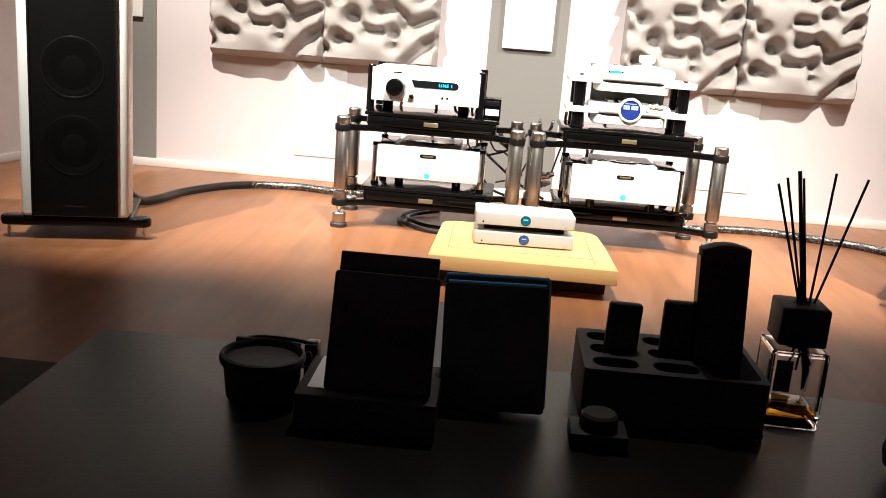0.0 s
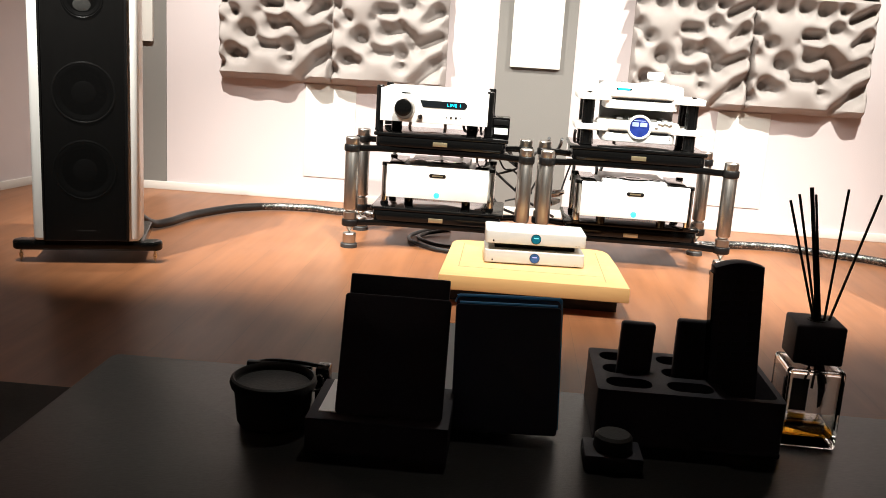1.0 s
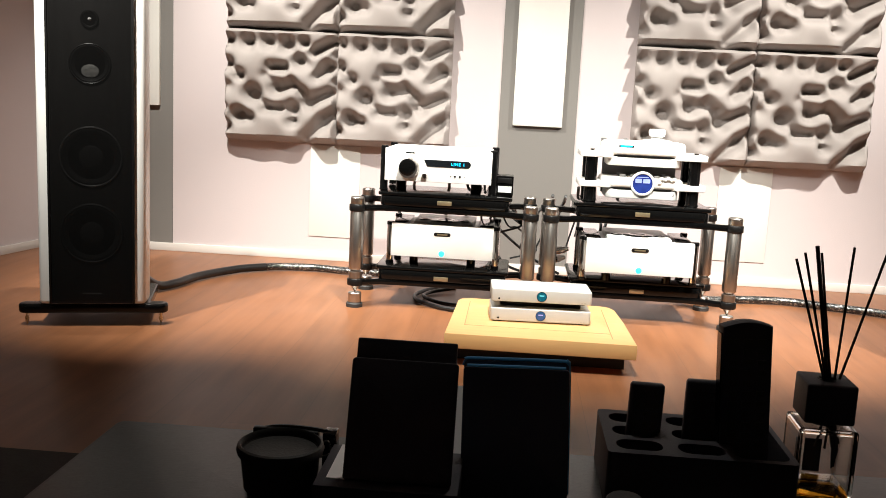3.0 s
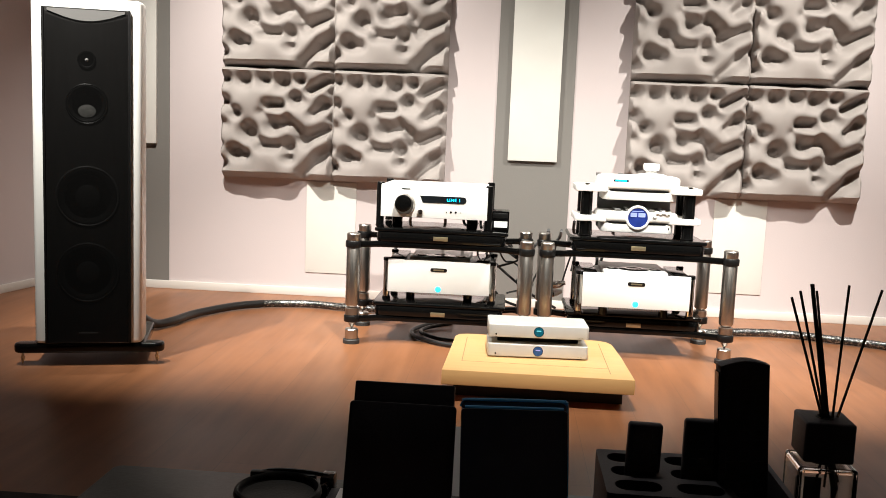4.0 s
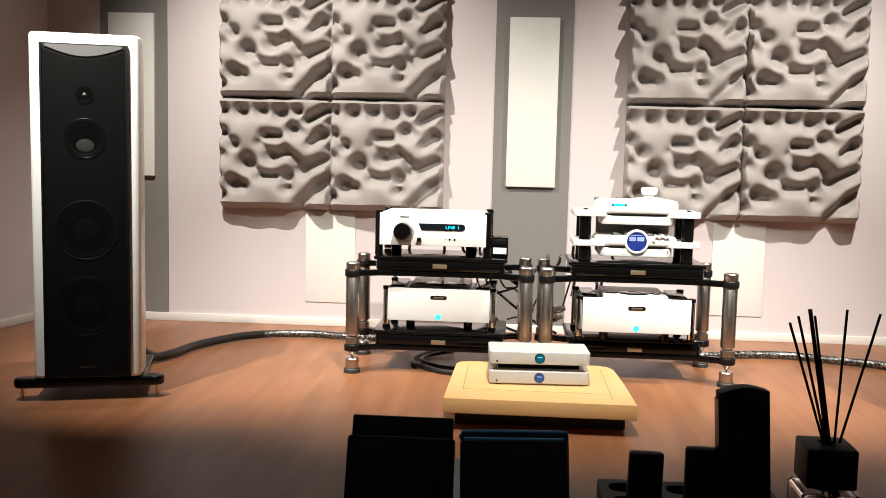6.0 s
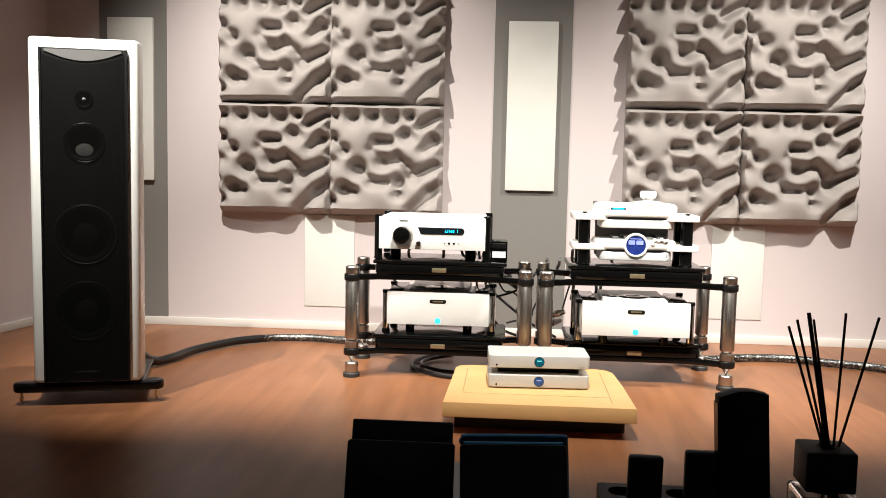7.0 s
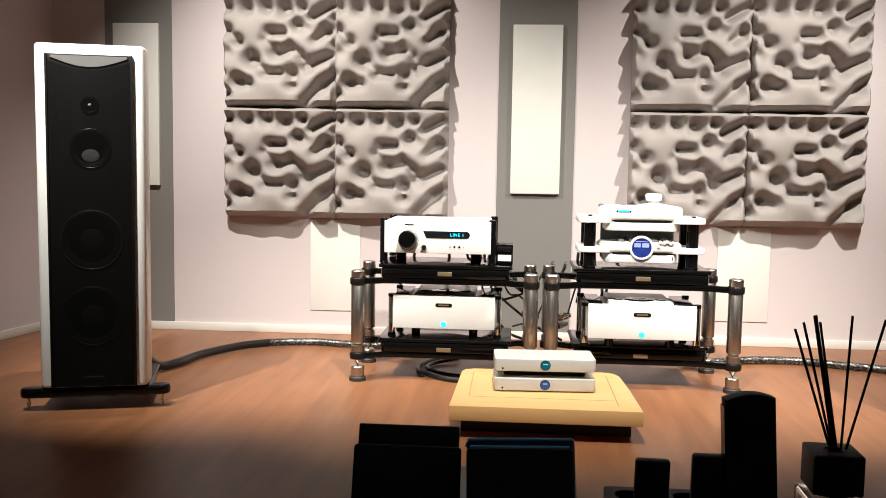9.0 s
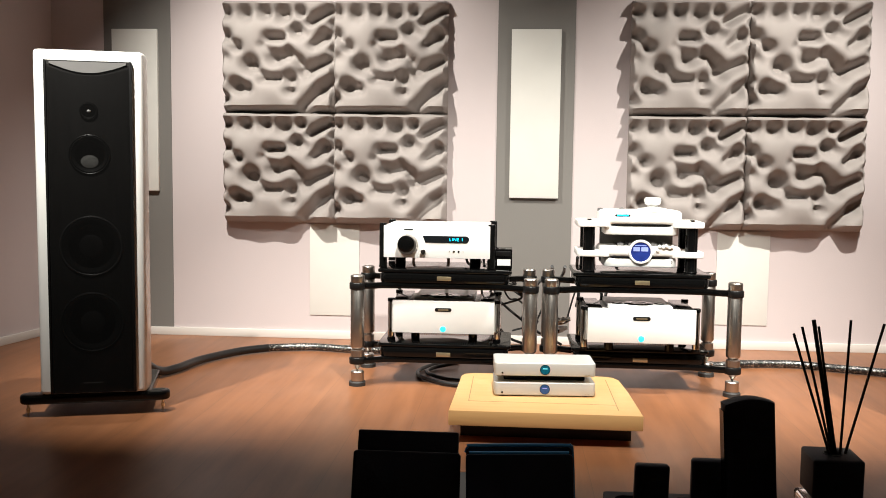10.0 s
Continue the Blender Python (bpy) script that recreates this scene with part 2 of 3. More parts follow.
    bmesh.ops.translate(bm, verts=bm.verts, vec=(0, y, 0))
    return bm


def smooth_path(points, n=8):
    pts = [Vector(p) for p in points]
    pts = [2 * pts[0] - pts[1]] + pts + [2 * pts[-1] - pts[-2]]
    out = []
    for a, b, c, d in zip(pts, pts[1:], pts[2:], pts[3:]):
        for k in range(n):
            t = k / n
            out.append(0.5 * ((2 * b) + (c - a) * t + (2 * a - 5 * b + 4 * c - d) * t * t + (3 * b - a - 3 * c + d) * t ** 3))
    out.append(pts[-2])
    return out


def tube(points, radius, seg=8, n=8, end=None):
    """A round tube along a smooth way; end: the radius at its end."""
    path = smooth_path(points, n) if len(points) > 2 else [Vector(p) for p in points]
    bm = bmesh.new()
    rings = []
    side = Vector((0, 0, 1))
    for k, p in enumerate(path):
        ahead = (path[min(k + 1, len(path) - 1)] - path[max(k - 1, 0)]).normalized()
        u = ahead.cross(side)
        if u.length < 0.05:
            u = ahead.cross(Vector((1, 0, 0)))
        u.normalize()
        w = u.cross(ahead)
        r = radius + ((end or radius) - radius) * k / max(1, len(path) - 1)
        rings.append([bm.verts.new(p + r * (math.cos(2 * math.pi * j / seg) * u + math.sin(2 * math.pi * j / seg) * w)) for j in range(seg)])
    for a, b in zip(rings, rings[1:]):
        for j in range(seg):
            bm.faces.new((a[j], a[(j + 1) % seg], b[(j + 1) % seg], b[j]))
    bm.faces.new(rings[0])
    bm.faces.new(rings[-1])
    return bm


def lettering(name, text, size, mat, parent, at):
    cu = bpy.data.curves.new(name, "FONT")
    cu.body, cu.size, cu.align_x, cu.align_y, cu.extrude, cu.space_character = text, size, "CENTER", "CENTER", 0.0003, 1.2
    tmp = new(name, cu)
    me = bpy.data.meshes.new_from_object(tmp)
    bpy.data.objects.remove(tmp)
    me.materials.append(mat)
    ob = new(name, me)
    ob.parent, ob.matrix_basis = parent, at
    return ob


def structure(name, bm, mat, label, category):
    return tagged(part(name, bm, mat), label, category, kind="structure")


# ---- room ----
WALL_Y = 4.31
structure("floor", box(-4.2, 3.6, -2.6, 4.5, -0.1, 0.0), M_FLOOR, "reddish brown wood laminate floor with a soft sheen", "floor")
structure("wall_north", box(-3.0, 3.4, WALL_Y, WALL_Y + 0.15, 0.0, 2.6), M_WALL, "pale pinkish painted wall behind the racks", "wall")
LEFT = pose(-2.435, WALL_Y, 0, 0, 0, -11)
wl = structure("wall_west", box(-0.15, 0.0, -7.0, 0.1, 0.0, 2.6), M_WALL, "pale pinkish painted side wall", "wall")
wl.matrix_basis = LEFT
structure("wall_east", box(3.2, 3.35, -2.6, WALL_Y, 0.0, 2.6), M_WALL_DIM, "unseen side wall, coloured dark to cut bounced light", "wall")
# unseen rear wall borrows the pale skirting colour to reflect fill forward
structure("wall_south", box(-4.2, 3.35, -2.6, -2.45, 0.0, 2.6), M_SKIRT, "unseen rear wall, pale to bounce fill onto the table", "wall")
structure("ceiling", box(-4.2, 3.6, -2.6, 4.5, 2.6, 2.7), M_CEIL, "unseen ceiling, coloured dark to limit bounced light", "ceiling")
structure("baseboard_north", box(-2.42, 3.2, WALL_Y - 0.012, WALL_Y, 0.0, 0.042, 0.002), M_SKIRT, "low off-white skirting board", "skirting board")
bl = structure("baseboard_west", box(0.0, 0.012, -6.8, -0.02, 0.0, 0.042, 0.002), M_SKIRT, "low off-white skirting board", "skirting board")
bl.matrix_basis = LEFT
for n, (x0, x1) in enumerate(((-2.155, -1.805), (-0.137, 0.245))):
    structure("trim_band", box(x0, x1, WALL_Y - 0.006, WALL_Y, 0.042, 2.6), M_GREY, "dark grey painted vertical wall band", "wall band")

# white fabric-covered panels
for x0, x1, z0, z1, text in ((-2.105, -1.868, 0.752, 1.572, "off-white tall fabric panel on a grey wall band"),
                             (-0.069, 0.175, 0.741, 1.572, "off-white tall fabric panel on a grey wall band"),
                             (-1.085, -0.828, 0.122, 0.592, "off-white fabric panel below foam tiles"),
                             (0.966, 1.222, 0.122, 0.592, "off-white fabric panel below foam tiles")):
    on_band = z0 > 0.5
    y1 = WALL_Y - 0.006 if on_band else WALL_Y
    p = part("wall_panel", box(x0, x1, y1 - (0.022 if on_band else 0.005), y1, z0, z1, 0.002), M_PANEL)
    tagged(p, text, "wall panel", group="white wall panels")

# ---- sculpted foam tiles ----
FW, FH = 0.5665, 0.5525
# hollows of a tile: across, up, radius, depth
PITS = ((.03, .895, .046, .9), (.21, .885, .056, .95), (.38, .90, .052, 1.0), (.40, .875, .040, .5), (.555, .885, .058, 1.05), (.53, .855, .045, .6), (.71, .895, .042, .9),
        (.66, .735, .052, 1.1), (.73, .705, .055, .6), (.03, .69, .048, .9), (.13, .590, .044, .85), (.04, .49, .050, .45), (.47, .49, .055, .9),
        (.25, .425, .060, 1.25), (.61, .30, .062, 1.0), (.61, .20, .040, 1.0), (.13, .235, .054, 1.15), (.01, .13, .046, 1.0),
        (.74, .37, .058, 1.0), (.93, .69, .050, 1.0), (.99, .80, .040, .7), (.99, .56, .040, .6), (.00, .30, .030, .5))
# slanting grooves: from, to, radius, depth
GROOVES = ((.79, .815, .96, .905, .040, 1.0), (.42, .672, .53, .672, .040, .9), (.02, .69, .13, .59, .030, .6), (.82, .61, .93, .69, .038, .7),
           (.37, .60, .46, .51, .036, .45), (.47, .485, .60, .515, .044, .75), (.60, .555, .69, .46, .034, .6), (.69, .46, .74, .37, .040, .7),
           (.74, .37, .95, .465, .044, .95), (.29, .385, .37, .325, .036, .6), (.37, .305, .50, .305, .040, .8), (.13, .235, .225, .215, .042, .8),
           (.73, .05, .89, .21, .046, .8), (.89, .21, .99, .285, .044, .9))


def foam_mesh():
    n = 110
    u, v = np.meshgrid(np.linspace(0, 1, n), np.linspace(0, 1, n))
    h = 0.104 + 0 * u
    # low crossing swells between the hollows
    rnd = random.Random(23)
    swell = 0 * u
    for k in range(7):
        turn, f = radians(25 * k + rnd.uniform(-8, 8)), rnd.uniform(2.2, 4.2)
        swell += np.sin(2 * math.pi * f * (u * math.cos(turn) + v * math.sin(turn)) + rnd.uniform(0, 6.28))
    h += 0.0028 * swell
    # hollows and slanting grooves, melted into one another
    left, core = 1.0 + 0 * u, 0 * u
    for a, b, c, d, r, deep in [(a, b, a + 0.001, b, r, deep) for a, b, r, deep in PITS] + list(GROOVES):
        k = np.clip(((u - a) * (c - a) + (v - b) * (d - b)) / ((c - a) ** 2 + (d - b) ** 2), 0, 1)
        near = np.sqrt((u - a - k * (c - a)) ** 2 + (v - b - k * (d - b)) ** 2) / r
        left *= 1 - min(0.98, 0.80 * deep) * np.exp(-0.62 * near ** 2.0)
        core = np.maximum(core, deep ** 2 * np.exp(-1.1 * near ** 2))
    h -= 0.080 * (1 - left) + 0.036 * core
    for near, wide, low in ((v, 0.062, 0.06), (u, 0.022, 0.68), (1 - u, 0.040, 0.45), (1 - v, 0.030, 0.50)):
        edge = np.clip(near / wide, 0, 1)
        h *= low + (1 - low) * (edge ** 0.85 if near is v else edge * edge * (3 - 2 * edge))
    h = np.clip(h, 0.006, 0.120)
    verts = [(FW * (a - 0.5), -c, FH * b) for a, b, c in zip(u.ravel(), v.ravel(), h.ravel())]
    faces = [(j * n + i, j * n + i + 1, j * n + n + i + 1, j * n + n + i) for j in range(n - 1) for i in range(n - 1)]
    rim = list(range(n)) + [j * n + n - 1 for j in range(1, n)] + [n * n - 2 - i for i in range(n - 1)] + [j * n for j in range(n - 2, 0, -1)]
    base = len(verts)
    verts += [(verts[k][0], 0.0, verts[k][2]) for k in rim]
    m = len(rim)
    faces += [(rim[k], base + k, base + (k + 1) % m, rim[(k + 1) % m]) for k in range(m)]
    faces.append(tuple(range(base, base + m)))
    me = bpy.data.meshes.new("foam_tile")
    me.from_pydata(verts, [], faces)
    me.materials.append(M_FOAM)
    me.shade_smooth()
    me.set_sharp_from_angle(angle=radians(60))
    return me


FOAM = foam_mesh()
for x in (-1.232, -0.665, 0.797, 1.364):
    for z in (0.598, 1.153):
        ob = new("foam_tile", FOAM)
        ob.matrix_basis = pose(x, WALL_Y, z)
        tagged(ob, "grey sculpted acoustic foam tile with rounded hollows on the wall", "foam tile", group="acoustic foam tiles")

# ---- loudspeaker ----


def loudspeaker(m):
    t = thing("floor_speaker", m, "tall white-framed floor speaker with black front on outrigger feet", "loudspeaker")
    h0, h1, w = 0.082, 1.268, 0.178
    # plan with bowed sides, front at y = 0
    side = [(w + 0.012 * math.sin(math.pi * k / 8) - 0.075 * (k / 8) ** 2, 0.38 * k / 8) for k in range(9)]
    half = [(w - 0.020, -0.004), (w - 0.010, -0.002), (w - 0.003, 0.004)] + [(x, y + 0.012) if k == 0 else (x, y) for k, (x, y) in enumerate(side)]
    plan = half + [(-x, y) for x, y in reversed(half)]
    part("cabinet", prism(plan, h0, h1, 0.012, 3), M_WHITE, t)
    bw = w - 0.040
    part("baffle", box(-bw, bw, -0.010, 0.0, h0 + 0.004, h1 - 0.036, 0.003), M_BAFFLE, t, "black stained front baffle")
    for s in (-1, 1):
        part("grille_rail", box(s * bw - 0.004, s * bw + 0.004, -0.017, -0.004, h0 + 0.004, h1 - 0.036, 0.002), M_SATIN, t)
    cloth = [(-bw + 0.005, h0 + 0.006), (bw - 0.005, h0 + 0.006), (bw - 0.005, h1 - 0.050)] + [(bw - 0.005 - (2 * bw - 0.010) * k / 12, h1 - 0.050 - 0.028 * math.sin(math.pi * k / 12)) for k in range(1, 12)] + [(-bw + 0.005, h1 - 0.050)]
    part("grille", upright(prism(cloth, 0, 0.0008), -0.0150), M_GRILLE, t, "black see-through grille cloth")
    # crescent lip at the top
    arc = [(-bw + 0.014 + (2 * bw - 0.028) * k / 16, h1 - 0.048 - 0.030 * math.sin(math.pi * k / 16)) for k in range(17)]
    part("grille_lip", upright(prism([(bw - 0.014, h1 - 0.041), (-bw + 0.014, h1 - 0.041)] + arc, 0, 0.006), -0.008), M_CRESCENT, t, "pale grey crescent lip")

    def driver(name, z, r, dome, domemat, ring, drop=0.0):
        d = part(name, lathe([(r, 0.0), (r, 0.003), (r * 0.93, 0.004), (r * 0.88, 0.002), (r * 0.55, -0.004), (0, -0.004)], 40, "y"), M_CONE, t, at=pose(0, -0.010, z))
        part("dome", lathe([(dome, -0.004), (dome * 0.9, -0.001), (dome * 0.6, 0.002), (dome * 0.25, 0.0035), (0, 0.004)], 28, "y"), domemat, d, at=pose(0, 0, -drop) @ (Matrix.Diagonal((1.2, 0.35, 0.9, 1)) if drop else Matrix.Identity(4)))
        part("surround", lathe([(r * 1.08, 0.0), (r * 1.065, 0.003), (r * 1.03, 0.0045), (r * 0.99, 0.003), (r * 0.96, 0.0)], 40, "y"), ring, d)
        return d

    driver("tweeter", 1.062, 0.028, 0.0075, M_SILVER, M_CONE)
    # midrange: the dropped, flattened pale dome paints the cone's lit lower part
    driver("midrange", 0.915, 0.064, 0.030, M_CONE_LIT, M_SATIN, 0.024)
    driver("woofer", 0.60, 0.098, 0.050, M_SATIN, M_RING)
    driver("woofer", 0.335, 0.098, 0.050, M_SATIN, M_SATIN)
    for k in range(9):
        part("maker_mark", box(-0.032 + 0.0072 * k, -0.0275 + 0.0072 * k, -0.0112, -0.0095, 0.120, 0.1245), M_CRESCENT, t)
    part("base_plinth", prism(rounded(-0.19, 0.19, 0.0, 0.38, 0.03), 0.052, 0.082, 0.004), M_BLACK, t)
    for y in (0.035, 0.34):
        bar = part("outrigger", prism(rounded(-(0.252 if y < 0.1 else 0.17), 0.252 if y < 0.1 else 0.17, y - 0.032, y + 0.032, 0.031, 8), 0.046, 0.080, 0.009, 3), M_BLACK, t, "black gloss outrigger bar")
        for s in (-1, 1):
            part("spike", lathe([(0.001, 0), (0.004, 0.014), (0.007, 0.018), (0.007, 0.030), (0.004, 0.032), (0.004, 0.050)], 14), M_GOLD, bar, at=pose(s * (0.226 if y < 0.1 else 0.14), y, 0))
    return t


speaker = loudspeaker(pose(-1.497, 2.714, 0, 0, 0, 16.5))
copy_thing(speaker, pose(1.575, 2.700, 0, 0, 0, -16.5))

# ---- racks ----
PD = 0.36


def rack(m, PW, inset):
    """inset: how far the rear posts of the two sides stand in."""
    t = thing("equipment_rack", m, "black two-tier hi-fi rack with brushed steel posts", "hi-fi rack", group="hi-fi racks")
    for sx in (-1, 1):
        for y in (0.0, PD):
            x = PW - (inset[(sx + 1) // 2] if y else 0)
            at = pose(sx * x, y, 0)
            p = part("post", lathe([(0.018, 0.150), (0.027, 0.158), (0.028, 0.162), (0.028, 0.397), (0.026, 0.40)], 28), M_STEEL, t, at=at)
            part("rubber_foot", lathe([(0.034, 0.0), (0.034, 0.014), (0.031, 0.018)], 24), M_RUBBER, p)
            part("foot_cup", lathe([(0.026, 0.018), (0.027, 0.020), (0.027, 0.056), (0.024, 0.060), (0.008, 0.061)], 24), M_STEEL, p)
            part("spike", lathe([(0.002, 0.060), (0.005, 0.068), (0.022, 0.092), (0.022, 0.094)], 24), M_STEEL, p)
            part("collar", lathe([(0.031, 0.090), (0.033, 0.093), (0.033, 0.114), (0.031, 0.117)], 24), M_SATIN, p)
            part("ring", lathe([(0.025, 0.117), (0.027, 0.119), (0.027, 0.145), (0.014, 0.152), (0.012, 0.153)], 24), M_STEEL, p)
            part("collar", lathe([(0.031, 0.394), (0.033, 0.397), (0.033, 0.418), (0.031, 0.421)], 24), M_SATIN, p)
            part("cap", lathe([(0.027, 0.421), (0.028, 0.423), (0.028, 0.447), (0.025, 0.451), (0, 0.451)], 28), M_STEEL, p)
    for name, z in (("lower_shelf", 0.098), ("upper_shelf", 0.402)):
        f = part(name, prism(rounded(-0.262, 0.262, 0.020, 0.36, 0.03), z + 0.018, z + 0.056, 0.006), M_BLACK, t)
        part("top_plate", prism(rounded(-0.272, 0.272, 0.028, 0.37, 0.02), z + 0.058, z + 0.072, 0.004, 2), M_BLACK, f, "black gloss shelf plate")
        part("label_plate", box(-0.029, 0.029, 0.0165, 0.0205, z + 0.024 + (0.006 if z > 0.3 else 0), z + 0.041 + (0.006 if z > 0.3 else 0), 0.001), M_BRASS, f, "small brass name plate")
        for y, bow in ((0.0, 0.048), (PD, -0.048)):
            ends = [PW - (inset[k] if y else 0) for k in (0, 1)]
            way = [(-ends[0], y), (-ends[0] + 0.05, y + 0.1 * bow), (-0.245, y + 0.75 * bow), (-0.17, y + bow), (0.17, y + bow), (0.245, y + 0.75 * bow), (ends[1] - 0.05, y + 0.1 * bow), (ends[1], y)]
            half = [0.014, 0.013, 0.017, 0.022, 0.022, 0.017, 0.013, 0.014]
            edge = [(px, py - w) for (px, py), w in zip(way, half)] + [(px, py + w) for (px, py), w in reversed(list(zip(way, half)))]
            part("rail", prism(edge, z - 0.006, z + 0.0185, 0.004), M_BLACK, f, "black gloss bowed rail between the posts")
    return t


RACK_L, RACK_R = (-0.318, 3.30), (0.466, 3.30)
rack(pose(*RACK_L, 0), 0.348, (-0.012, 0.0))
rack(pose(RACK_R[0] + 0.004, RACK_R[1], 0), 0.358, (0.0, 0.028))

TOP1, TOP2 = 0.402 + 0.072, 0.098 + 0.072


def preamplifier(m):
    t = thing("preamplifier", m, "white preamplifier with dark knob and blue display on the rack", "preamplifier")
    h0, h1, w = 0.044, 0.176, 0.2175
    part("front_panel", box(-w, w, -0.012, 0.0, h0, h1, 0.002), M_SILVER, t)
    part("chassis", box(-w + 0.02, w - 0.02, 0.002, 0.33, h0 + 0.004, h1 - 0.006, 0.003), M_SILVER, t)
    top = part("top_cover", box(-w + 0.004, w - 0.004, 0.002, 0.33, h1 - 0.006, h1, 0.002), M_SILVER, t)
    for k in range(9):
        part("vent_slot", box(-0.12 + 0.03 * k, -0.102 + 0.03 * k, 0.05, 0.28, h1 - 0.001, h1 + 0.0015), M_SILVER, top)
    for s in (-1, 1):
        for y in (0.018, 0.31):
            part("leg", lathe([(0.016, 0.0), (0.018, 0.004), (0.016, 0.01), (0.016, h1 + 0.002), (0.013, h1 + 0.007), (0, h1 + 0.008)], 20), M_BLACK, t, at=pose(s * (w + 0.006), y, 0))
        part("side_rail", box(s * (w - 0.012) - 0.006, s * (w - 0.012) + 0.006, 0.03, 0.30, 0.05, 0.165, 0.003), M_CHROME, t)
        part("foot", lathe([(0.02, 0.0), (0.022, 0.005), (0.022, 0.04), (0.02, h0)], 20), M_BLACK, t, at=pose(s * 0.155, 0.05, 0))
    kx, kz = -0.118, 0.098
    k = part("volume_knob", lathe([(0.042, 0.0), (0.042, 0.012), (0.040, 0.016), (0.039, 0.040), (0.037, 0.043), (0.0, 0.043)], 40, "y"), M_STEEL, t, "polished volume knob", at=pose(kx, -0.012, kz))
    part("knob_face", lathe([(0.034, 0.043), (0.033, 0.0455), (0.028, 0.048), (0.018, 0.0495), (0, 0.050)], 36, "y"), M_BLACK, k, "dark domed knob face", at=pose(-0.003, 0, 0.005))
    part("source_knob", lathe([(0.011, 0), (0.011, 0.018), (0.009, 0.021), (0, 0.021)], 20, "y"), M_CHROME, t, at=pose(-0.053, -0.012, 0.070))
    d0, d1, dz0, dz1 = -0.058, 0.132, 0.107, 0.135
    right = [(d1 - 0.014 + 0.014 * math.sin(math.pi * k / 10), dz1 - 0.014 + 0.014 * math.cos(math.pi * k / 10)) for k in range(11)]
    disp = part("display", upright(prism(right + [(d0 + 0.012, dz0), (d0, dz1)], 0, 0.002), -0.0125), M_SCREEN, t, "dark display window")
    lettering("display_text", "LINE 1", 0.0172, M_CYAN, disp, pose(0.080, -0.0152, 0.1205, 90, 0, 0))
    for x, r in ((0.052, 0.002), (0.070, 0.0042), (0.090, 0.0042), (0.108, 0.0015)):
        part("button", lathe([(r, 0), (r, 0.003), (0, 0.003)], 14, "y"), M_BLACK, t, at=pose(x, -0.012, 0.072))
    part("maker_plate", box(-0.134, -0.098, -0.0135, -0.012, 0.158, 0.162), M_SATIN, t)
    return t


preamplifier(pose(RACK_L[0] - 0.036, 3.385, TOP1))


def power_unit(m):
    t = thing("power_supply_box", m, "small black power supply box with white label", "power supply")
    part("case", box(-0.036, 0.036, 0.0, 0.10, 0.0, 0.082, 0.004), M_BLACK, t)
    part("label", box(-0.026, 0.029, -0.0015, 0.0, 0.014, 0.040), M_PAPER, t, "white paper label")
    part("front_lip", box(-0.030, 0.030, -0.003, 0.0, 0.052, 0.074, 0.002), M_SATIN, t)
    return t


power_unit(pose(-0.082, 3.425, TOP1))


def power_amplifier(m):
    t = thing("power_amplifier", m, "white power amplifier with glowing blue dot inside the rack", "power amplifier", group="power amplifiers")
    w, h0, h1 = 0.2095, 0.038, 0.174
    part("front_panel", box(-w, w, -0.014, 0.0, h0, h1, 0.0025), M_SILVER, t)
    part("chassis", box(-w + 0.015, w - 0.015, 0.002, 0.32, h0 + 0.002, h1 - 0.014, 0.003), M_SILVER, t)
    part("top_plate", box(-0.125, 0.125, 0.02, 0.30, h1 - 0.014, h1 + 0.006, 0.004), M_SILVER, t, "pale top plate")
    for x, r in ((-0.085, 0.024), (0.0, 0.060), (0.085, 0.024)):
        g = part("fan_grille", lathe([(r, 0.0), (r, 0.003), (r * 0.9, 0.004), (0, 0.004)], 30), M_BLACK, t, at=pose(x, 0.10, h1 + 0.005))
        part("grille_ring", lathe([(r * 0.62, 0.003), (r * 0.62, 0.0055), (r * 0.5, 0.0055), (r * 0.5, 0.003)], 24), M_CHROME, g)
    for s in (-1, 1):
        for y in (0.012, 0.30):
            pl = part("pillar", lathe([(0.014, 0.012), (0.014, h1 - 0.014), (0.013, h1 - 0.012), (0, h1 - 0.012)], 24), M_CHROME, t, "polished chrome pillar", at=pose(s * (w + 0.010), y + (0.020 if y < 0.1 else 0), 0))
            part("pillar_foot", lathe([(0.016, 0), (0.017, 0.003), (0.016, 0.012)], 20), M_BLACK, pl)
            part("pillar_cap", lathe([(0.0155, h1 - 0.013), (0.0155, h1 - 0.002), (0.013, h1 + 0.001), (0, h1 + 0.001)], 20), M_BLACK, pl)
        part("top_rail", box(s * (w - 0.03) - 0.03, s * (w - 0.03) + 0.03, 0.01, 0.30, h1 - 0.012, h1 - 0.002, 0.003), M_BLACK, t)
        part("heat_sink", box(s * w - 0.012, s * w + 0.008, 0.055, 0.28, 0.035, h1 - 0.016, 0.002), M_SATIN, t)
        part("foot", lathe([(0.018, 0), (0.018, h0)], 18), M_BLACK, t, at=pose(s * 0.12, 0.05, 0))
    for k in range(22):
        part("fin", box(-0.10 + 0.0095 * k, -0.0955 + 0.0095 * k, 0.01, 0.06, 0.026, h0, 0), M_CHROME, t)
    part("badge", upright(prism(rounded(-0.034, 0.034, 0.1285, 0.1435, 0.007), 0, 0.0025), -0.0135), M_SATIN, t, "dark oblong badge")
    part("badge_ring", upright(prism(rounded(-0.022, 0.022, 0.133, 0.139, 0.0028), 0, 0.0035), -0.0135), M_BRASS, t)
    part("indicator", lathe([(0.0115, 0), (0.0115, 0.002), (0.008, 0.004), (0, 0.005)], 24, "y"), M_AQUA, t, "glowing blue indicator", at=pose(0.0, -0.0135, 0.056))
    return t


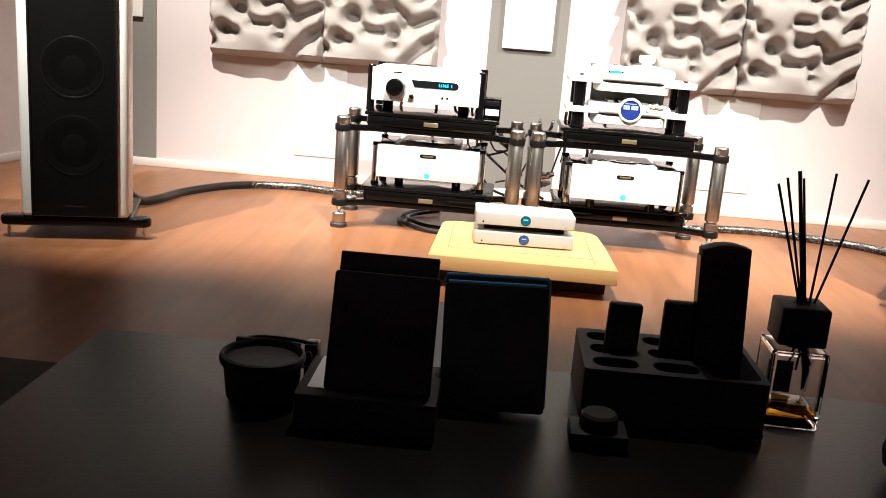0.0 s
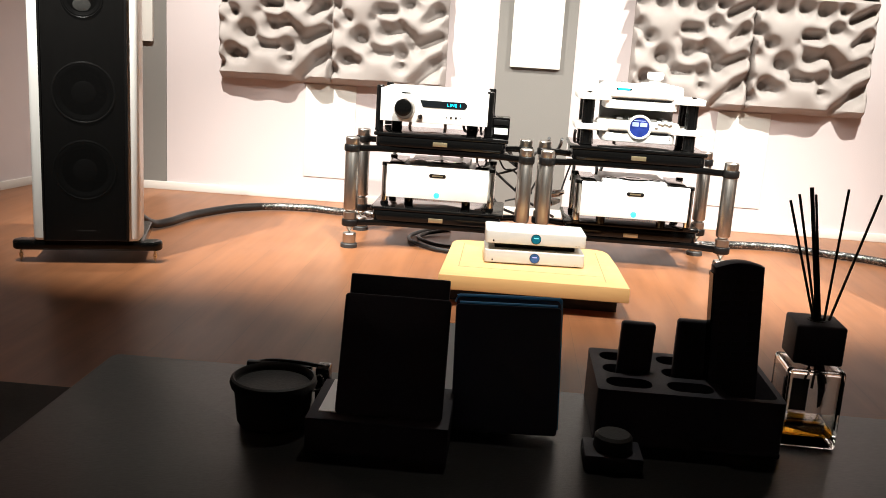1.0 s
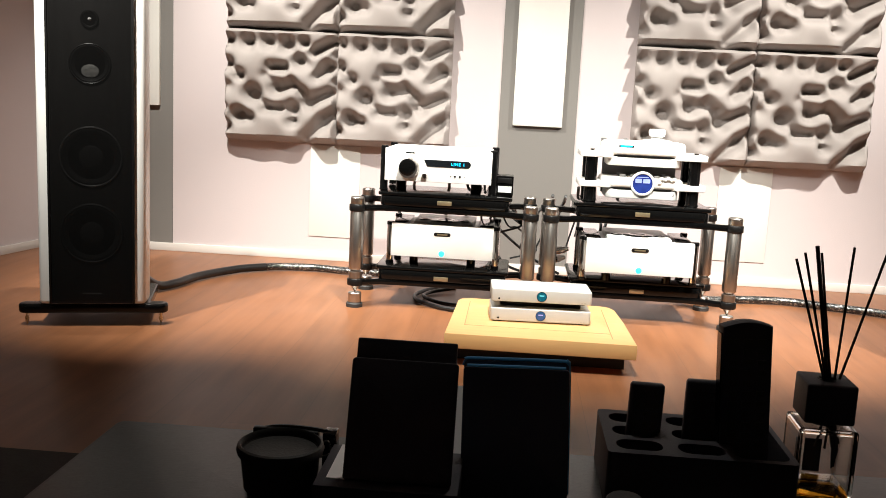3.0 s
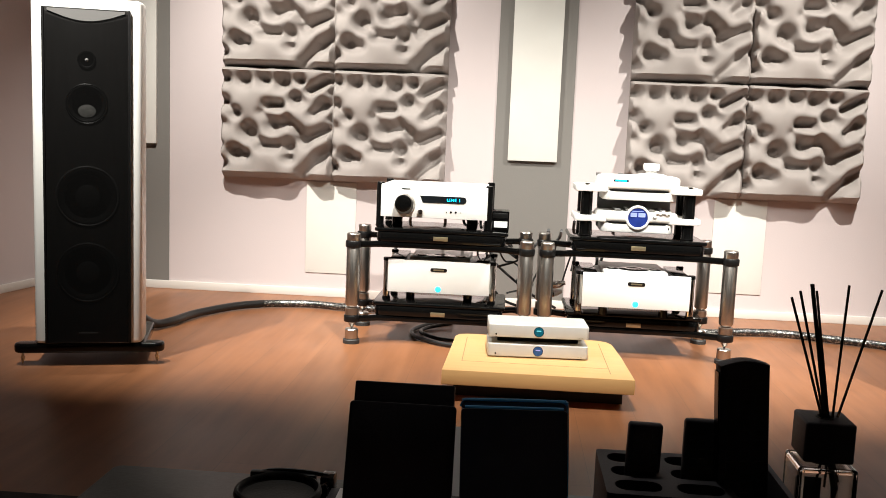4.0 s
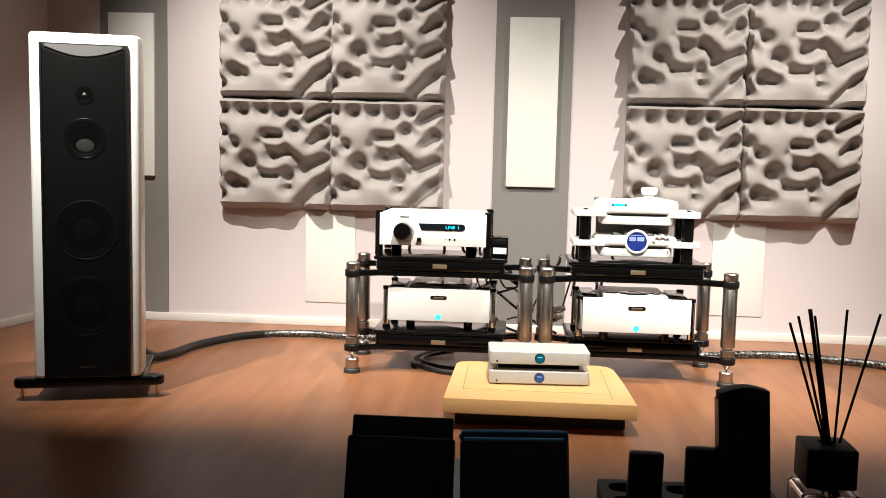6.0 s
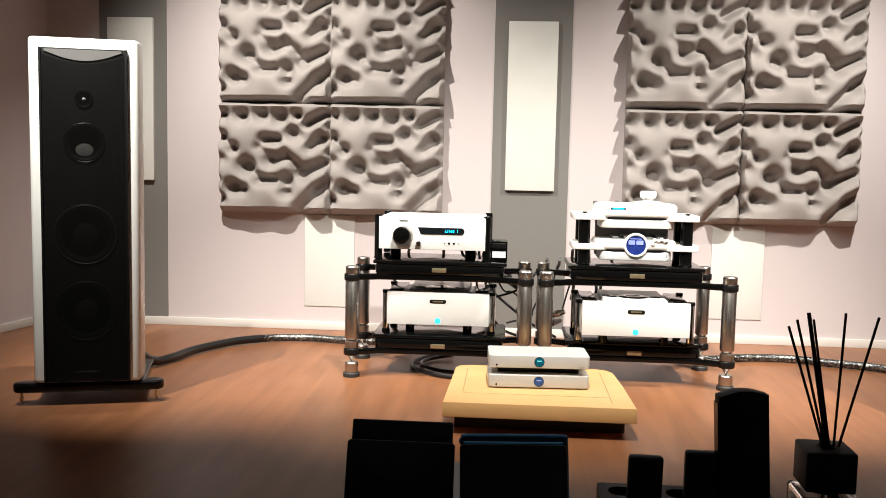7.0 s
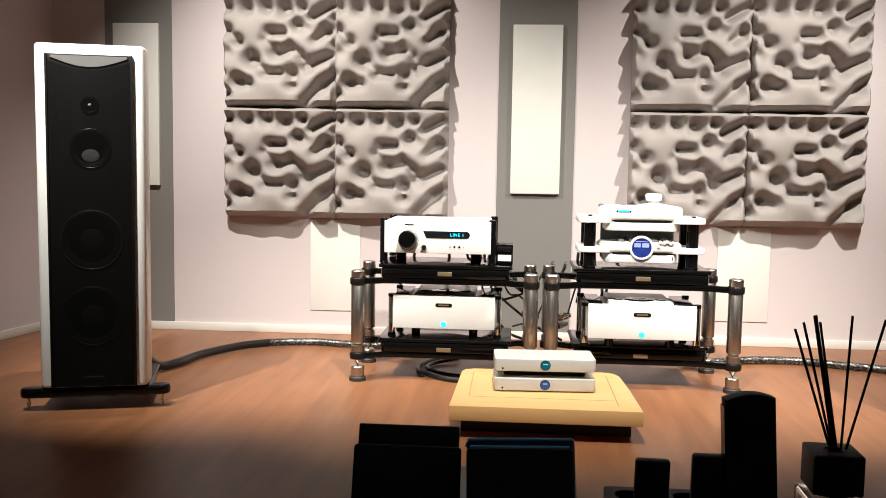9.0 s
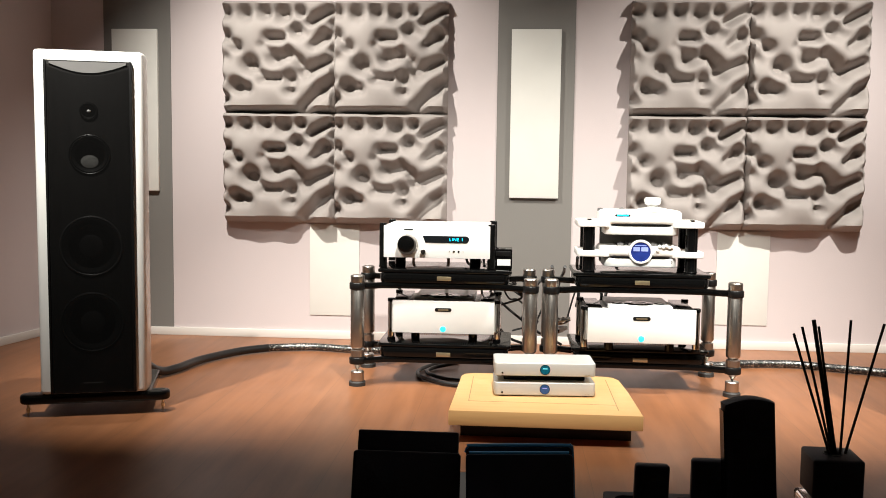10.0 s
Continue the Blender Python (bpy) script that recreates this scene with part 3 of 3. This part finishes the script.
a1 = power_amplifier(pose(RACK_L[0] - 0.006, 3.385, TOP2))
copy_thing(a1, pose(RACK_R[0] - 0.002, 3.275, TOP2))


def dac_stack(m):
    """Two small white units, one over the other, on a stand of glossy pillars and white arms."""
    t = thing("component_stand", m, "white stand with black glossy pillars holding two units", "equipment stand")
    for sx in (-1, 1):
        for y in (0.0, 0.17):
            part("pillar", lathe([(0.024, 0.0), (0.027, 0.004), (0.024, 0.01), (0.024, 0.190), (0.02, 0.192)], 24), M_BLACK, t, at=pose(sx * 0.205, y, 0))
        for z in (0.062, 0.182):
            arm = part("arm_plate", prism(rounded(sx * 0.185 - 0.068, sx * 0.185 + 0.068, -0.035, 0.205, 0.028), z, z + 0.024, 0.004), M_WHITE, t)
            part("screw_cap", lathe([(0.012, 0), (0.012, 0.006), (0.009, 0.008), (0, 0.008)], 18), M_CHROME, arm, at=pose(sx * 0.205, 0.0, z + 0.024))
    part("rear_plate", box(-0.150, 0.150, 0.120, 0.150, 0.030, 0.180, 0.003), M_CRESCENT, t, "grey rear plate")
    return t


DAC = pose(0.468, 3.41, TOP1)
dac_stack(DAC)


def small_unit(name, m, label, category, height):
    t = thing(name, m, label, category)
    part("case", prism(rounded(-0.165, 0.165, 0.0, 0.20, 0.045, 8), 0.0, height, 0.016, 4), M_WHITE, t)
    part("seam", prism(rounded(-0.135, 0.135, 0.003, 0.196, 0.04, 6), -0.005, 0.002), M_SATIN, t, "thin black shadow gap")
    part("underbody", prism(rounded(-0.145, 0.145, 0.004, 0.19, 0.03, 6), -0.040, -0.004, 0.005), M_SILVER, t)
    return t


u = small_unit("cd_transport", DAC @ pose(0.0, -0.03, 0.192), "white disc player with round lid knob and cyan display", "disc player", 0.058)
part("display", upright(prism(rounded(-0.105, -0.045, 0.034, 0.042, 0.004), 0, 0.002), 0.001), M_SCREEN, u)
part("display_glow", upright(prism(rounded(-0.098, -0.052, 0.0355, 0.0405, 0.002), 0, 0.0026), 0.001), M_CYAN, u)
part("lid", lathe([(0.069, -0.020), (0.069, 0.004), (0.064, 0.010), (0.050, 0.015), (0.026, 0.018), (0.0, 0.018)], 40), M_BOXALU, u, "domed grey lid", at=pose(0.052, 0.070, 0.052))
part("lid_knob", lathe([(0.022, 0.0), (0.022, 0.010), (0.031, 0.014), (0.034, 0.028), (0.033, 0.037), (0.029, 0.041), (0.0, 0.042)], 32), M_WHITE, u, at=pose(0.052, 0.075, 0.068))
for x, y in ((-0.155, 0.12), (-0.06, 0.17)):
    part("stud", lathe([(0.011, 0), (0.011, 0.012), (0, 0.014)], 16), M_CRESCENT, u, at=pose(x, y, 0.05))

u = small_unit("dac_unit", DAC @ pose(0.0, -0.03, 0.062), "white converter with round glowing blue window", "converter", 0.044)
w_ = part("window_ring", lathe([(0.049, -0.004), (0.049, 0.006), (0.047, 0.010), (0.043, 0.011), (0.0395, 0.009), (0.039, 0.0)], 40, "y"), M_WHITE, u, at=pose(0.0, 0.004, 0.022))
part("window_glow", lathe([(0.039, 0.0), (0.039, 0.005), (0.020, 0.0065), (0, 0.007)], 40, "y"), M_BLUEGLOW, w_, "glowing blue round display")
for x0, x1 in ((-0.030, -0.004), (0.001, 0.029)):
    part("display_bars", upright(prism(rounded(x0, x1, 0.003, 0.020, 0.003), 0, 0.0022), -0.0062), M_LILAC, w_)
part("display_mark", upright(prism(rounded(-0.024, 0.022, 0.0245, 0.0275, 0.001), 0, 0.0022), -0.0055), M_LILAC, w_)
for k, (x, z) in enumerate(((0.074, 0.046), (0.088, 0.043), (0.100, 0.047), (0.113, 0.042), (0.066, 0.030), (0.125, 0.044))):
    part("knob", lathe([(0.007, 0), (0.007, 0.010), (0.005, 0.013), (0, 0.014)], 14, "y"), M_WHITE, u, at=pose(x, 0.004, z))
part("jack", lathe([(0.007, 0), (0.007, 0.003), (0.004, 0.003), (0.004, 0.0)], 16, "y"), M_CHROME, u, at=pose(0.120, 0.008, -0.018))
for k in range(5):
    part("cooling_fin", box(-0.09 + 0.045 * k, -0.066 + 0.045 * k, 0.03, 0.17, 0.043, 0.054, 0.001), M_CRESCENT, u)

# ---- maple board with two white units ----
bt = thing("wood_platform", pose(0.069, 2.53, 0), "thick pale maple platform on a dark plinth on the floor", "platform")
outline = [(-0.309, 0.0), (0.309, 0.0), (0.300, 0.30), (0.287, 0.505), (0.270, 0.545), (0.232, 0.562), (-0.250, 0.562), (-0.285, 0.545), (-0.296, 0.51)]
part("slab", prism(outline, 0.060, 0.110, 0.003), M_BOARD, bt)
part("plinth", box(-0.275, 0.285, 0.10, 0.50, 0.0, 0.060), M_RUBBER, bt, "recessed black plinth")
for x0, x1, y0, y1 in ((-0.252, -0.249, 0.13, 0.50), (0.236, 0.239, 0.06, 0.50), (-0.252, 0.239, 0.128, 0.131)):
    part("inlay_line", box(x0, x1, y0, y1, 0.1095, 0.1104), material("inlay", (0.36, 0.22, 0.10), 0.6), bt)


def slim_unit(m, glow, text):
    t = thing("slim_unit", m, text, "audio component", group="slim white units")
    part("case", prism(rounded(-0.172, 0.172, 0.0, 0.165, 0.012, 5), 0.004, 0.048, 0.003, 3), M_BOXALU, t)
    part("display_ring", lathe([(0.0175, 0), (0.0175, 0.0015), (0.016, 0.002), (0.016, 0)], 30, "y"), M_SATIN, t, at=pose(0.0, 0.0, 0.026))
    part("display", lathe([(0.016, 0), (0.016, 0.0012), (0, 0.0016)], 30, "y"), glow, t, "round glowing display", at=pose(0.0, 0.0, 0.026))
    part("display_mark", upright(prism(rounded(-0.008, 0.008, 0.028, 0.0315, 0.001), 0, 0.002), -0.0006), M_LILAC if glow is M_INDIGO else M_CYAN_DIM, t)
    part("infrared_eye", lathe([(0.0032, 0), (0.0032, 0.001), (0, 0.001)], 14, "y"), M_BLACK, t, at=pose(-0.145, 0.0, 0.014))
    for x in (0.139, 0.149):
        part("mark", box(x - 0.003, x + 0.003, -0.0012, 0.0005, 0.010, 0.0115), M_STEEL, t)
    for s in (-1, 1):
        for y in (0.025, 0.14):
            part("foot", lathe([(0.012, 0.0), (0.012, 0.005)], 14), M_RUBBER, t, at=pose(s * 0.14, y, 0))
    return t


M_CYAN_DIM = material("teal_mark", (0.10, 0.50, 0.60), 0.3, vary=0.0, emission=0.6)
slim_unit(pose(0.0735, 2.745, 0.110, 0, 0, 3.2), M_INDIGO, "slim silver-white unit with blue round display, lower of a stack")
sp = thing("spacer_block", pose(0.0735, 2.77, 0.158, 0, 0, 3.2), "dark spacer between two stacked slim units", "spacer")
part("block", box(-0.14, 0.14, 0.02, 0.13, 0.0, 0.020, 0.003), M_SATIN, sp)
slim_unit(pose(0.0735, 2.742, 0.178, 0, 0, 3.0), M_TEAL, "slim silver-white unit with teal round display, on top of a stack")

# ---- cables ----


def cable(points, r, label, mat=M_CABLE, n=8, name="cable"):
    return tagged(part(name, tube(points, r, 10, n), mat), label, "cable", group="cables")


def speaker_cable(label, black, braid):
    t = thing("speaker_cable", pose(0, 0, 0), label, "cable", group="cables")
    if black:
        part("black_sleeve", tube(black, 0.0185, 12, 10), M_CABLE, t, "smooth black sleeve")
    part("braided_sleeve", tube(braid, 0.0178, 12, 14), M_BRAID, t, "silvery braided sleeve")
    return t


speaker_cable("thick speaker cable, black then silver braided, across the floor",
              [(-1.56, 3.05, 0.20), (-1.53, 3.20, 0.10), (-1.50, 3.32, 0.03), (-1.46, 3.42, 0.022), (-1.42, 3.60, 0.022), (-1.31, 3.81, 0.022), (-1.20, 3.91, 0.022)],
              [(-1.21, 3.905, 0.021), (-1.14, 3.945, 0.020), (-0.98, 3.975, 0.020), (-0.81, 3.945, 0.020), (-0.60, 3.92, 0.03), (-0.45, 3.85, 0.10)])
speaker_cable("thick silver braided speaker cable across the floor", None,
              [(0.55, 3.80, 0.12), (0.70, 3.80, 0.04), (0.86, 3.80, 0.019), (1.02, 3.855, 0.019), (1.22, 3.875, 0.019), (1.40, 3.81, 0.019), (1.60, 3.73, 0.019), (1.78, 3.56, 0.019), (1.80, 3.34, 0.03), (1.74, 3.18, 0.11), (1.69, 3.07, 0.20)])
cable([(-0.25, 3.30, 0.011), (-0.33, 3.34, 0.011), (-0.42, 3.44, 0.011), (-0.44, 3.56, 0.011), (-0.38, 3.70, 0.011), (-0.28, 3.78, 0.011)], 0.0085, "black power cable curled under the rack")
cable([(-0.20, 3.38, 0.010), (-0.32, 3.42, 0.010), (-0.40, 3.52, 0.012), (-0.38, 3.62, 0.012), (-0.28, 3.70, 0.02)], 0.008, "black power cable curled under the rack")
rng = random.Random(5)
for k in range(7):
    x0 = rng.uniform(-0.20, -0.07)
    x1 = rng.uniform(-0.16, 0.10)
    z0, z1 = rng.uniform(0.42, 0.50), rng.uniform(0.06, 0.28)
    ym = rng.uniform(3.74, 3.86)
    cable([(x0, 3.72, z0), (x0 + rng.uniform(0.0, 0.10), ym, z0 - 0.12), ((x0 + x1) / 2 + rng.uniform(-0.06, 0.06), ym, (z0 + z1) / 2), (x1, ym, z1 + 0.04), (x1 + rng.uniform(-0.12, 0.12), 3.74, z1)],
          rng.choice((0.004, 0.005, 0.006)), "black interconnect cable hanging behind the racks", n=6)
for k in range(5):
    x0 = rng.uniform(0.10, 0.34)
    x1 = x0 + rng.uniform(-0.20, 0.10)
    ym = rng.uniform(3.74, 3.84)
    z1 = rng.uniform(0.12, 0.30)
    cable([(x0, 3.70, 0.46), (x0, ym, 0.42), ((x0 + x1) / 2, ym, 0.36), (x1, ym, z1)], rng.choice((0.004, 0.005, 0.007)), "black interconnect cable hanging behind the racks", n=6)
for x0, x1 in ((-0.48, -0.55), (-0.33, -0.34), (-0.22, -0.25), (-0.20, -0.12), (0.24, 0.25), (0.31, 0.35), (0.42, 0.37)):
    cable([(x0, 3.72, 0.50), (x0 * 0.7 + x1 * 0.3, 3.78, 0.44), (x1, 3.74, 0.34), (x1 - 0.01, 3.72, 0.28)], 0.007, "black signal cable between the shelves", n=6)
for x0, x1, z0 in ((-0.24, -0.19, 0.50), (-0.17, -0.16, 0.50)):
    cable([(x0, 3.60, 0.56), (x0 + 0.005, 3.52, 0.49), (x1, 3.45, 0.482)], 0.006, "black signal cable under the preamplifier", n=6)


def plug(m, mat, label):
    t = thing("power_plug", m, label, "plug", group="plugs")
    part("body", lathe([(0.010, 0.0), (0.016, 0.004), (0.017, 0.040), (0.012, 0.055), (0.008, 0.070)], 16), mat, t)
    part("sleeve", lathe([(0.018, 0.014), (0.018, 0.030)], 16), M_CHROME, t, "chrome sleeve")
    return t


plug(pose(0.135, 3.72, 0.172, 0, 80, 15), M_PAPER, "white mains plug behind the amplifier")
plug(pose(0.150, 3.70, 0.215, 0, 75, -20), M_CHROME, "chrome cable plug behind the amplifier")
plug(pose(-0.095, 3.72, 0.190, 0, -80, 10), M_CHROME, "chrome cable plug behind the amplifier")

# ---- table and rug ----
tagged(part("rug", prism(rounded(-2.25, 1.7, -0.9, 1.578, 0.02), 0.0, 0.012, 0.003), M_RUG), "dark charcoal rug under the low table", "rug")
tt = thing("coffee_table", pose(0, 0, 0), "low dark brown wooden coffee table with slim top", "coffee table")
part("tabletop", prism(rounded(-0.545, 0.478, -0.10, 0.744, 0.012, 4), 0.385, 0.420, 0.003), M_TABLE, tt)
for x in (-0.50, 0.433):
    for y in (-0.06, 0.70):
        part("leg", box(x - 0.03, x + 0.03, y - 0.03, y + 0.03, 0.012, 0.385, 0.003), M_TABLE, tt)
part("apron", box(-0.47, 0.40, 0.69, 0.71, 0.32, 0.385), M_TABLE, tt)
TZ = 0.420

# black bowl with rolled rim
bw_ = thing("bowl", pose(-0.2865, 0.572, TZ), "black rubber bowl with a rolled rim on the table", "bowl")
part("body", lathe([(0.0, 0.0), (0.036, 0.0), (0.040, 0.004), (0.0435, 0.040), (0.0440, 0.046), (0.041, 0.047), (0.038, 0.040), (0.035, 0.012), (0.0, 0.010)], 44), M_RUBBER, bw_)
part("rim", lathe([(0.0435, 0.042), (0.0470, 0.043), (0.0485, 0.048), (0.0470, 0.053), (0.0445, 0.0545), (0.0425, 0.052), (0.0420, 0.046)], 44), M_RUBBER, bw_)

# folded spectacles-like strap clip behind the bowl
cl = thing("strap_clip", pose(-0.285, 0.628, TZ), "black strap with a small clip lying behind the bowl", "strap")
part("strap", tube([(-0.045, 0.0, 0.045), (-0.02, 0.006, 0.049), (0.015, 0.004, 0.050), (0.045, -0.004, 0.050)], 0.0025, 6, 6), M_SATIN, cl)
part("block", box(-0.048, 0.03, -0.004, 0.006, 0.0, 0.049, 0.002), M_SATIN, cl)
part("clip", box(0.036, 0.052, -0.012, 0.012, 0.0, 0.051, 0.003), M_BLACK, cl, "glossy clip")
part("buckle", tube([(0.030, -0.012, 0.036), (0.044, -0.016, 0.044), (0.047, -0.016, 0.030), (0.034, -0.012, 0.022)], 0.0016, 6, 5), M_CHROME, cl)

# low box with upright folders
bx = thing("display_box", pose(-0.2345, 0.497, TZ), "low black box holding a white sheet and upright folder", "box")
part("body", box(0.0, 0.150, 0.0, 0.116, 0.0, 0.038, 0.002), M_DARK, bx)
part("top_rim", box(0.0, 0.150, 0.0, 0.116, 0.038, 0.0405, 0.001), M_DARK, bx)
pp = part("paper_sheet", box(-0.224, -0.115, 0.516, 0.611, TZ + 0.0405, TZ + 0.0415), M_PAPER)
tagged(pp, "white paper sheet lying on the low black box", "paper")


def folder(m, w, h, mat, edge, label, back=None):
    t = thing("folder", m, label, "folder", group="upright folders")
    part("cover", upright(prism(rounded(-w / 2, w / 2, 0.0, h, 0.004), 0, 0.006, 0.0015), 0.006), mat, t)
    if edge is M_BLUE:
        w1, z1 = w / 2 - 0.0002, h + back
        part("insert", upright(prism(rounded(-w1, w1, 0.002, z1 - 0.001, 0.006), 0, 0.006, 0.0015), 0.0135), mat, t)
        part("blue_rim", tube([(-w1, 0.0105, z1 - 0.008), (-w1 + 0.003, 0.0105, z1 - 0.002), (-w1 + 0.012, 0.0105, z1), (w1 - 0.012, 0.0105, z1), (w1 - 0.003, 0.0105, z1 - 0.002), (w1, 0.0105, z1 - 0.010), (w1, 0.0105, 0.03), (w1, 0.0105, 0.006)], 0.0024, 8, 4), edge, t, "rounded blue rim")
        part("blue_band", tube([(-w1 + 0.004, 0.0035, h + 0.001), (w1 - 0.004, 0.0035, h + 0.001)], 0.0022, 8, 2), edge, t, "second blue rim")
    else:
        part("spine_edge", box(-w / 2 + 0.003, w / 2 - 0.003, 0.007, 0.015, 0.002, h + (back or 0.004), 0.002), edge, t)
    return t


folder(pose(-0.1495, 0.513, TZ + 0.0415, -20, 0, 0), 0.114, 0.128, M_DARK, M_DARK, "black upright folder with a taller insert leaning on a box", 0.022)
folder(pose(-0.0262, 0.590, TZ + 0.001, -14, -1.6, 1), 0.1200, 0.145, M_NAVY, M_BLUE, "dark navy folder with rounded blue rim standing on the table", 0.009)
# white card reclining on a low stand behind the folders
wc = thing("white_card", pose(-0.100, 0.662, TZ), "white card reclining on a small stand behind the folders", "card")
part("leaf", box(-0.035, 0.035, -0.0006, 0.0006, 0.0, 0.120), M_PAPER, wc, at=pose(0, 0, 0.001, -52, 0, 0))
part("stand", box(-0.020, 0.020, 0.0720, 0.0750, 0.0, 0.0565, 0.001), M_DARK, wc, "thin dark stand")

# remote caddy
cd = thing("remote_caddy", pose(0.178, 0.662, TZ), "black caddy with compartments holding remote controls", "remote holder")
cx, cy, ch = 0.1035, 0.073, 0.065
part("floor_plate", box(-cx, cx, -cy, cy, 0.0, 0.006, 0.002), M_DARK, cd)


def pierced(outline, holes, z0, z1):
    """A block with openings straight through it."""
    bm = bmesh.new()
    for ring in [outline] + holes:
        vs = [bm.verts.new((x, y, z0)) for x, y in ring]
        for a, b in zip(vs, vs[1:] + vs[:1]):
            bm.edges.new((a, b))
    bmesh.ops.triangle_fill(bm, edges=bm.edges[:], use_beauty=True)
    top = bmesh.ops.extrude_face_region(bm, geom=bm.faces[:])
    bmesh.ops.translate(bm, verts=[v for v in top["geom"] if isinstance(v, bmesh.types.BMVert)], vec=(0, 0, z1 - z0))
    return bm


wells = [rounded(x - 0.026, x + 0.026, y - 0.0155, y + 0.0155, 0.0135, 5) for x in (-0.066, 0.003) for y in (-0.045, 0.0, 0.045)]
wells.append(rounded(0.039, 0.097, -0.064, 0.064, 0.012, 5))
part("insert_block", pierced(rounded(-cx, cx, -cy, cy, 0.006, 4), wells, 0.006, ch), M_DARK, cd, "moulded block with rounded wells")


def remote(m, w, d, h, label):
    t = thing("remote_control", m, label, "remote control", group="remote controls")
    part("body", prism(rounded(-w / 2, w / 2, -d / 2, d / 2, d * 0.35), 0.0, h, 0.004, 3), M_DARK, t)
    for k in range(8):
        for j in range(3):
            part("button", box((j - 1) * w * 0.26 - w * 0.08, (j - 1) * w * 0.26 + w * 0.08, -d / 2 - 0.0008, -d / 2 + 0.001, h * 0.9 - 0.011 * k - 0.006, h * 0.9 - 0.011 * k), M_RUBBER, t)
    return t


remote(pose(0.1205, 0.665, TZ + 0.004, -3, 2, 4), 0.040, 0.014, 0.118, "short black remote control standing in the caddy")
remote(pose(0.188, 0.672, TZ + 0.004, -3, 1, 3), 0.040, 0.014, 0.124, "short black remote control with square end standing in the caddy")
big = thing("remote_control", pose(0.236, 0.650, TZ + 0.004, -2, -3, 3), "long black remote control with arched top in the caddy", "remote control", group="remote controls")
arch = [(-0.028, 0.0), (0.028, 0.0), (0.028, 0.198)] + [(0.028 - 0.056 * k / 10, 0.198 + 0.006 * math.sin(math.pi * k / 10)) for k in range(1, 10)] + [(-0.028, 0.198)]
part("body", upright(prism(arch, 0, 0.022, 0.003, 2), 0.011), M_DARK, big)
for k in range(12):
    for j in range(3):
        part("button", box((j - 1) * 0.016 - 0.005, (j - 1) * 0.016 + 0.005, -0.0120, -0.010, 0.178 - 0.012 * k, 0.184 - 0.012 * k, 0), M_RUBBER, big)
part("side_strip", box(-0.0295, -0.0275, -0.008, 0.008, 0.01, 0.19), M_BLACK, big)

# small knob box in front of the caddy
kb = thing("knob_box", pose(0.090, 0.540, TZ), "small black box with a round dark knob", "controller")
part("case", box(-0.031, 0.031, -0.024, 0.024, 0.0, 0.018, 0.003), M_DARK, kb)
part("knob", lathe([(0.020, 0.018), (0.021, 0.020), (0.020, 0.032), (0.017, 0.035), (0, 0.035)], 32), M_RUBBER, kb)

# dark rounded cup at the table's side
cp = thing("cup", pose(0.431, 0.528, TZ), "plain black rounded cup near the table edge", "cup")
part("body", lathe([(0.0, 0.0), (0.030, 0.0), (0.040, 0.010), (0.043, 0.025), (0.040, 0.042), (0.028, 0.052), (0.0, 0.055)], 36), M_RUBBER, cp)

# reed diffuser
rd = thing("reed_diffuser", pose(0.3225, 0.660, TZ, 0, 0, -2), "square glass reed diffuser with black cap and dark reeds", "reed diffuser")
g = 0.0325
shell = box(-g, g, -g, g, 0.0, 0.094, 0.004, 3)
inner = box(-g + 0.0042, g - 0.0042, -g + 0.0042, g - 0.0042, 0.0125, 0.0905, 0.003, 2)
cav = bpy.data.meshes.new("cavity")
bmesh.ops.recalc_face_normals(inner, faces=inner.faces)
bmesh.ops.reverse_faces(inner, faces=inner.faces)
inner.to_mesh(cav)
inner.free()
bmesh.ops.recalc_face_normals(shell, faces=shell.faces)
shell.from_mesh(cav)
bpy.data.meshes.remove(cav)
bottle_mesh = bpy.data.meshes.new("bottle")
shell.to_mesh(bottle_mesh)
shell.free()
bottle_mesh.materials.append(M_GLASS)
bottle = new("bottle", bottle_mesh)
bottle.parent = rd
tagged(bottle, "thick-walled clear glass bottle")
part("oil", box(-g + 0.0046, g - 0.0046, -g + 0.0046, g - 0.0046, 0.0129, 0.0215, 0.002), M_AMBER, rd, "amber scented oil")
part("label", box(-0.014, 0.012, g + 0.0005, g + 0.0015, 0.022, 0.062), M_DARK, rd, "black label on the back")
part("ribbon_tag", upright(prism([(0.014, 0.094), (0.022, 0.094), (0.036, 0.050), (0.033, 0.030), (0.026, 0.026), (0.024, 0.050)], 0, 0.0015), g + 0.004), M_DARK, rd, "dark hanging tag")
part("neck", lathe([(0.014, 0.090), (0.014, 0.100)], 24), M_DARK, rd)
c = 0.0275
part("cap", box(-c, c, -c, c, 0.0985, 0.1445, 0.003, 3), M_DARK, rd, "black square cap")
part("cap_hole", lathe([(0.011, 0.1446), (0.011, 0.1452), (0.009, 0.1452), (0.009, 0.1446)], 24), M_RUBBER, rd)
tips = ((-0.048, 0.280), (-0.036, 0.286), (-0.027, 0.296), (-0.018, 0.287), (0.013, 0.297), (0.053, 0.292))
for k, (x, z) in enumerate(tips):
    r = 0.0024 if k == 2 else 0.0015
    base = Vector((x * 0.10 + 0.002 + 0.0012 * k, 0.002 * (k % 3) - 0.002, 0.140))
    tip = Vector((x, 0.012 * (k % 2), z))
    part("reed", tube([base - 0.9 * (tip - base) * 0.55, base, tip], r, 8, 2), M_REED, rd)
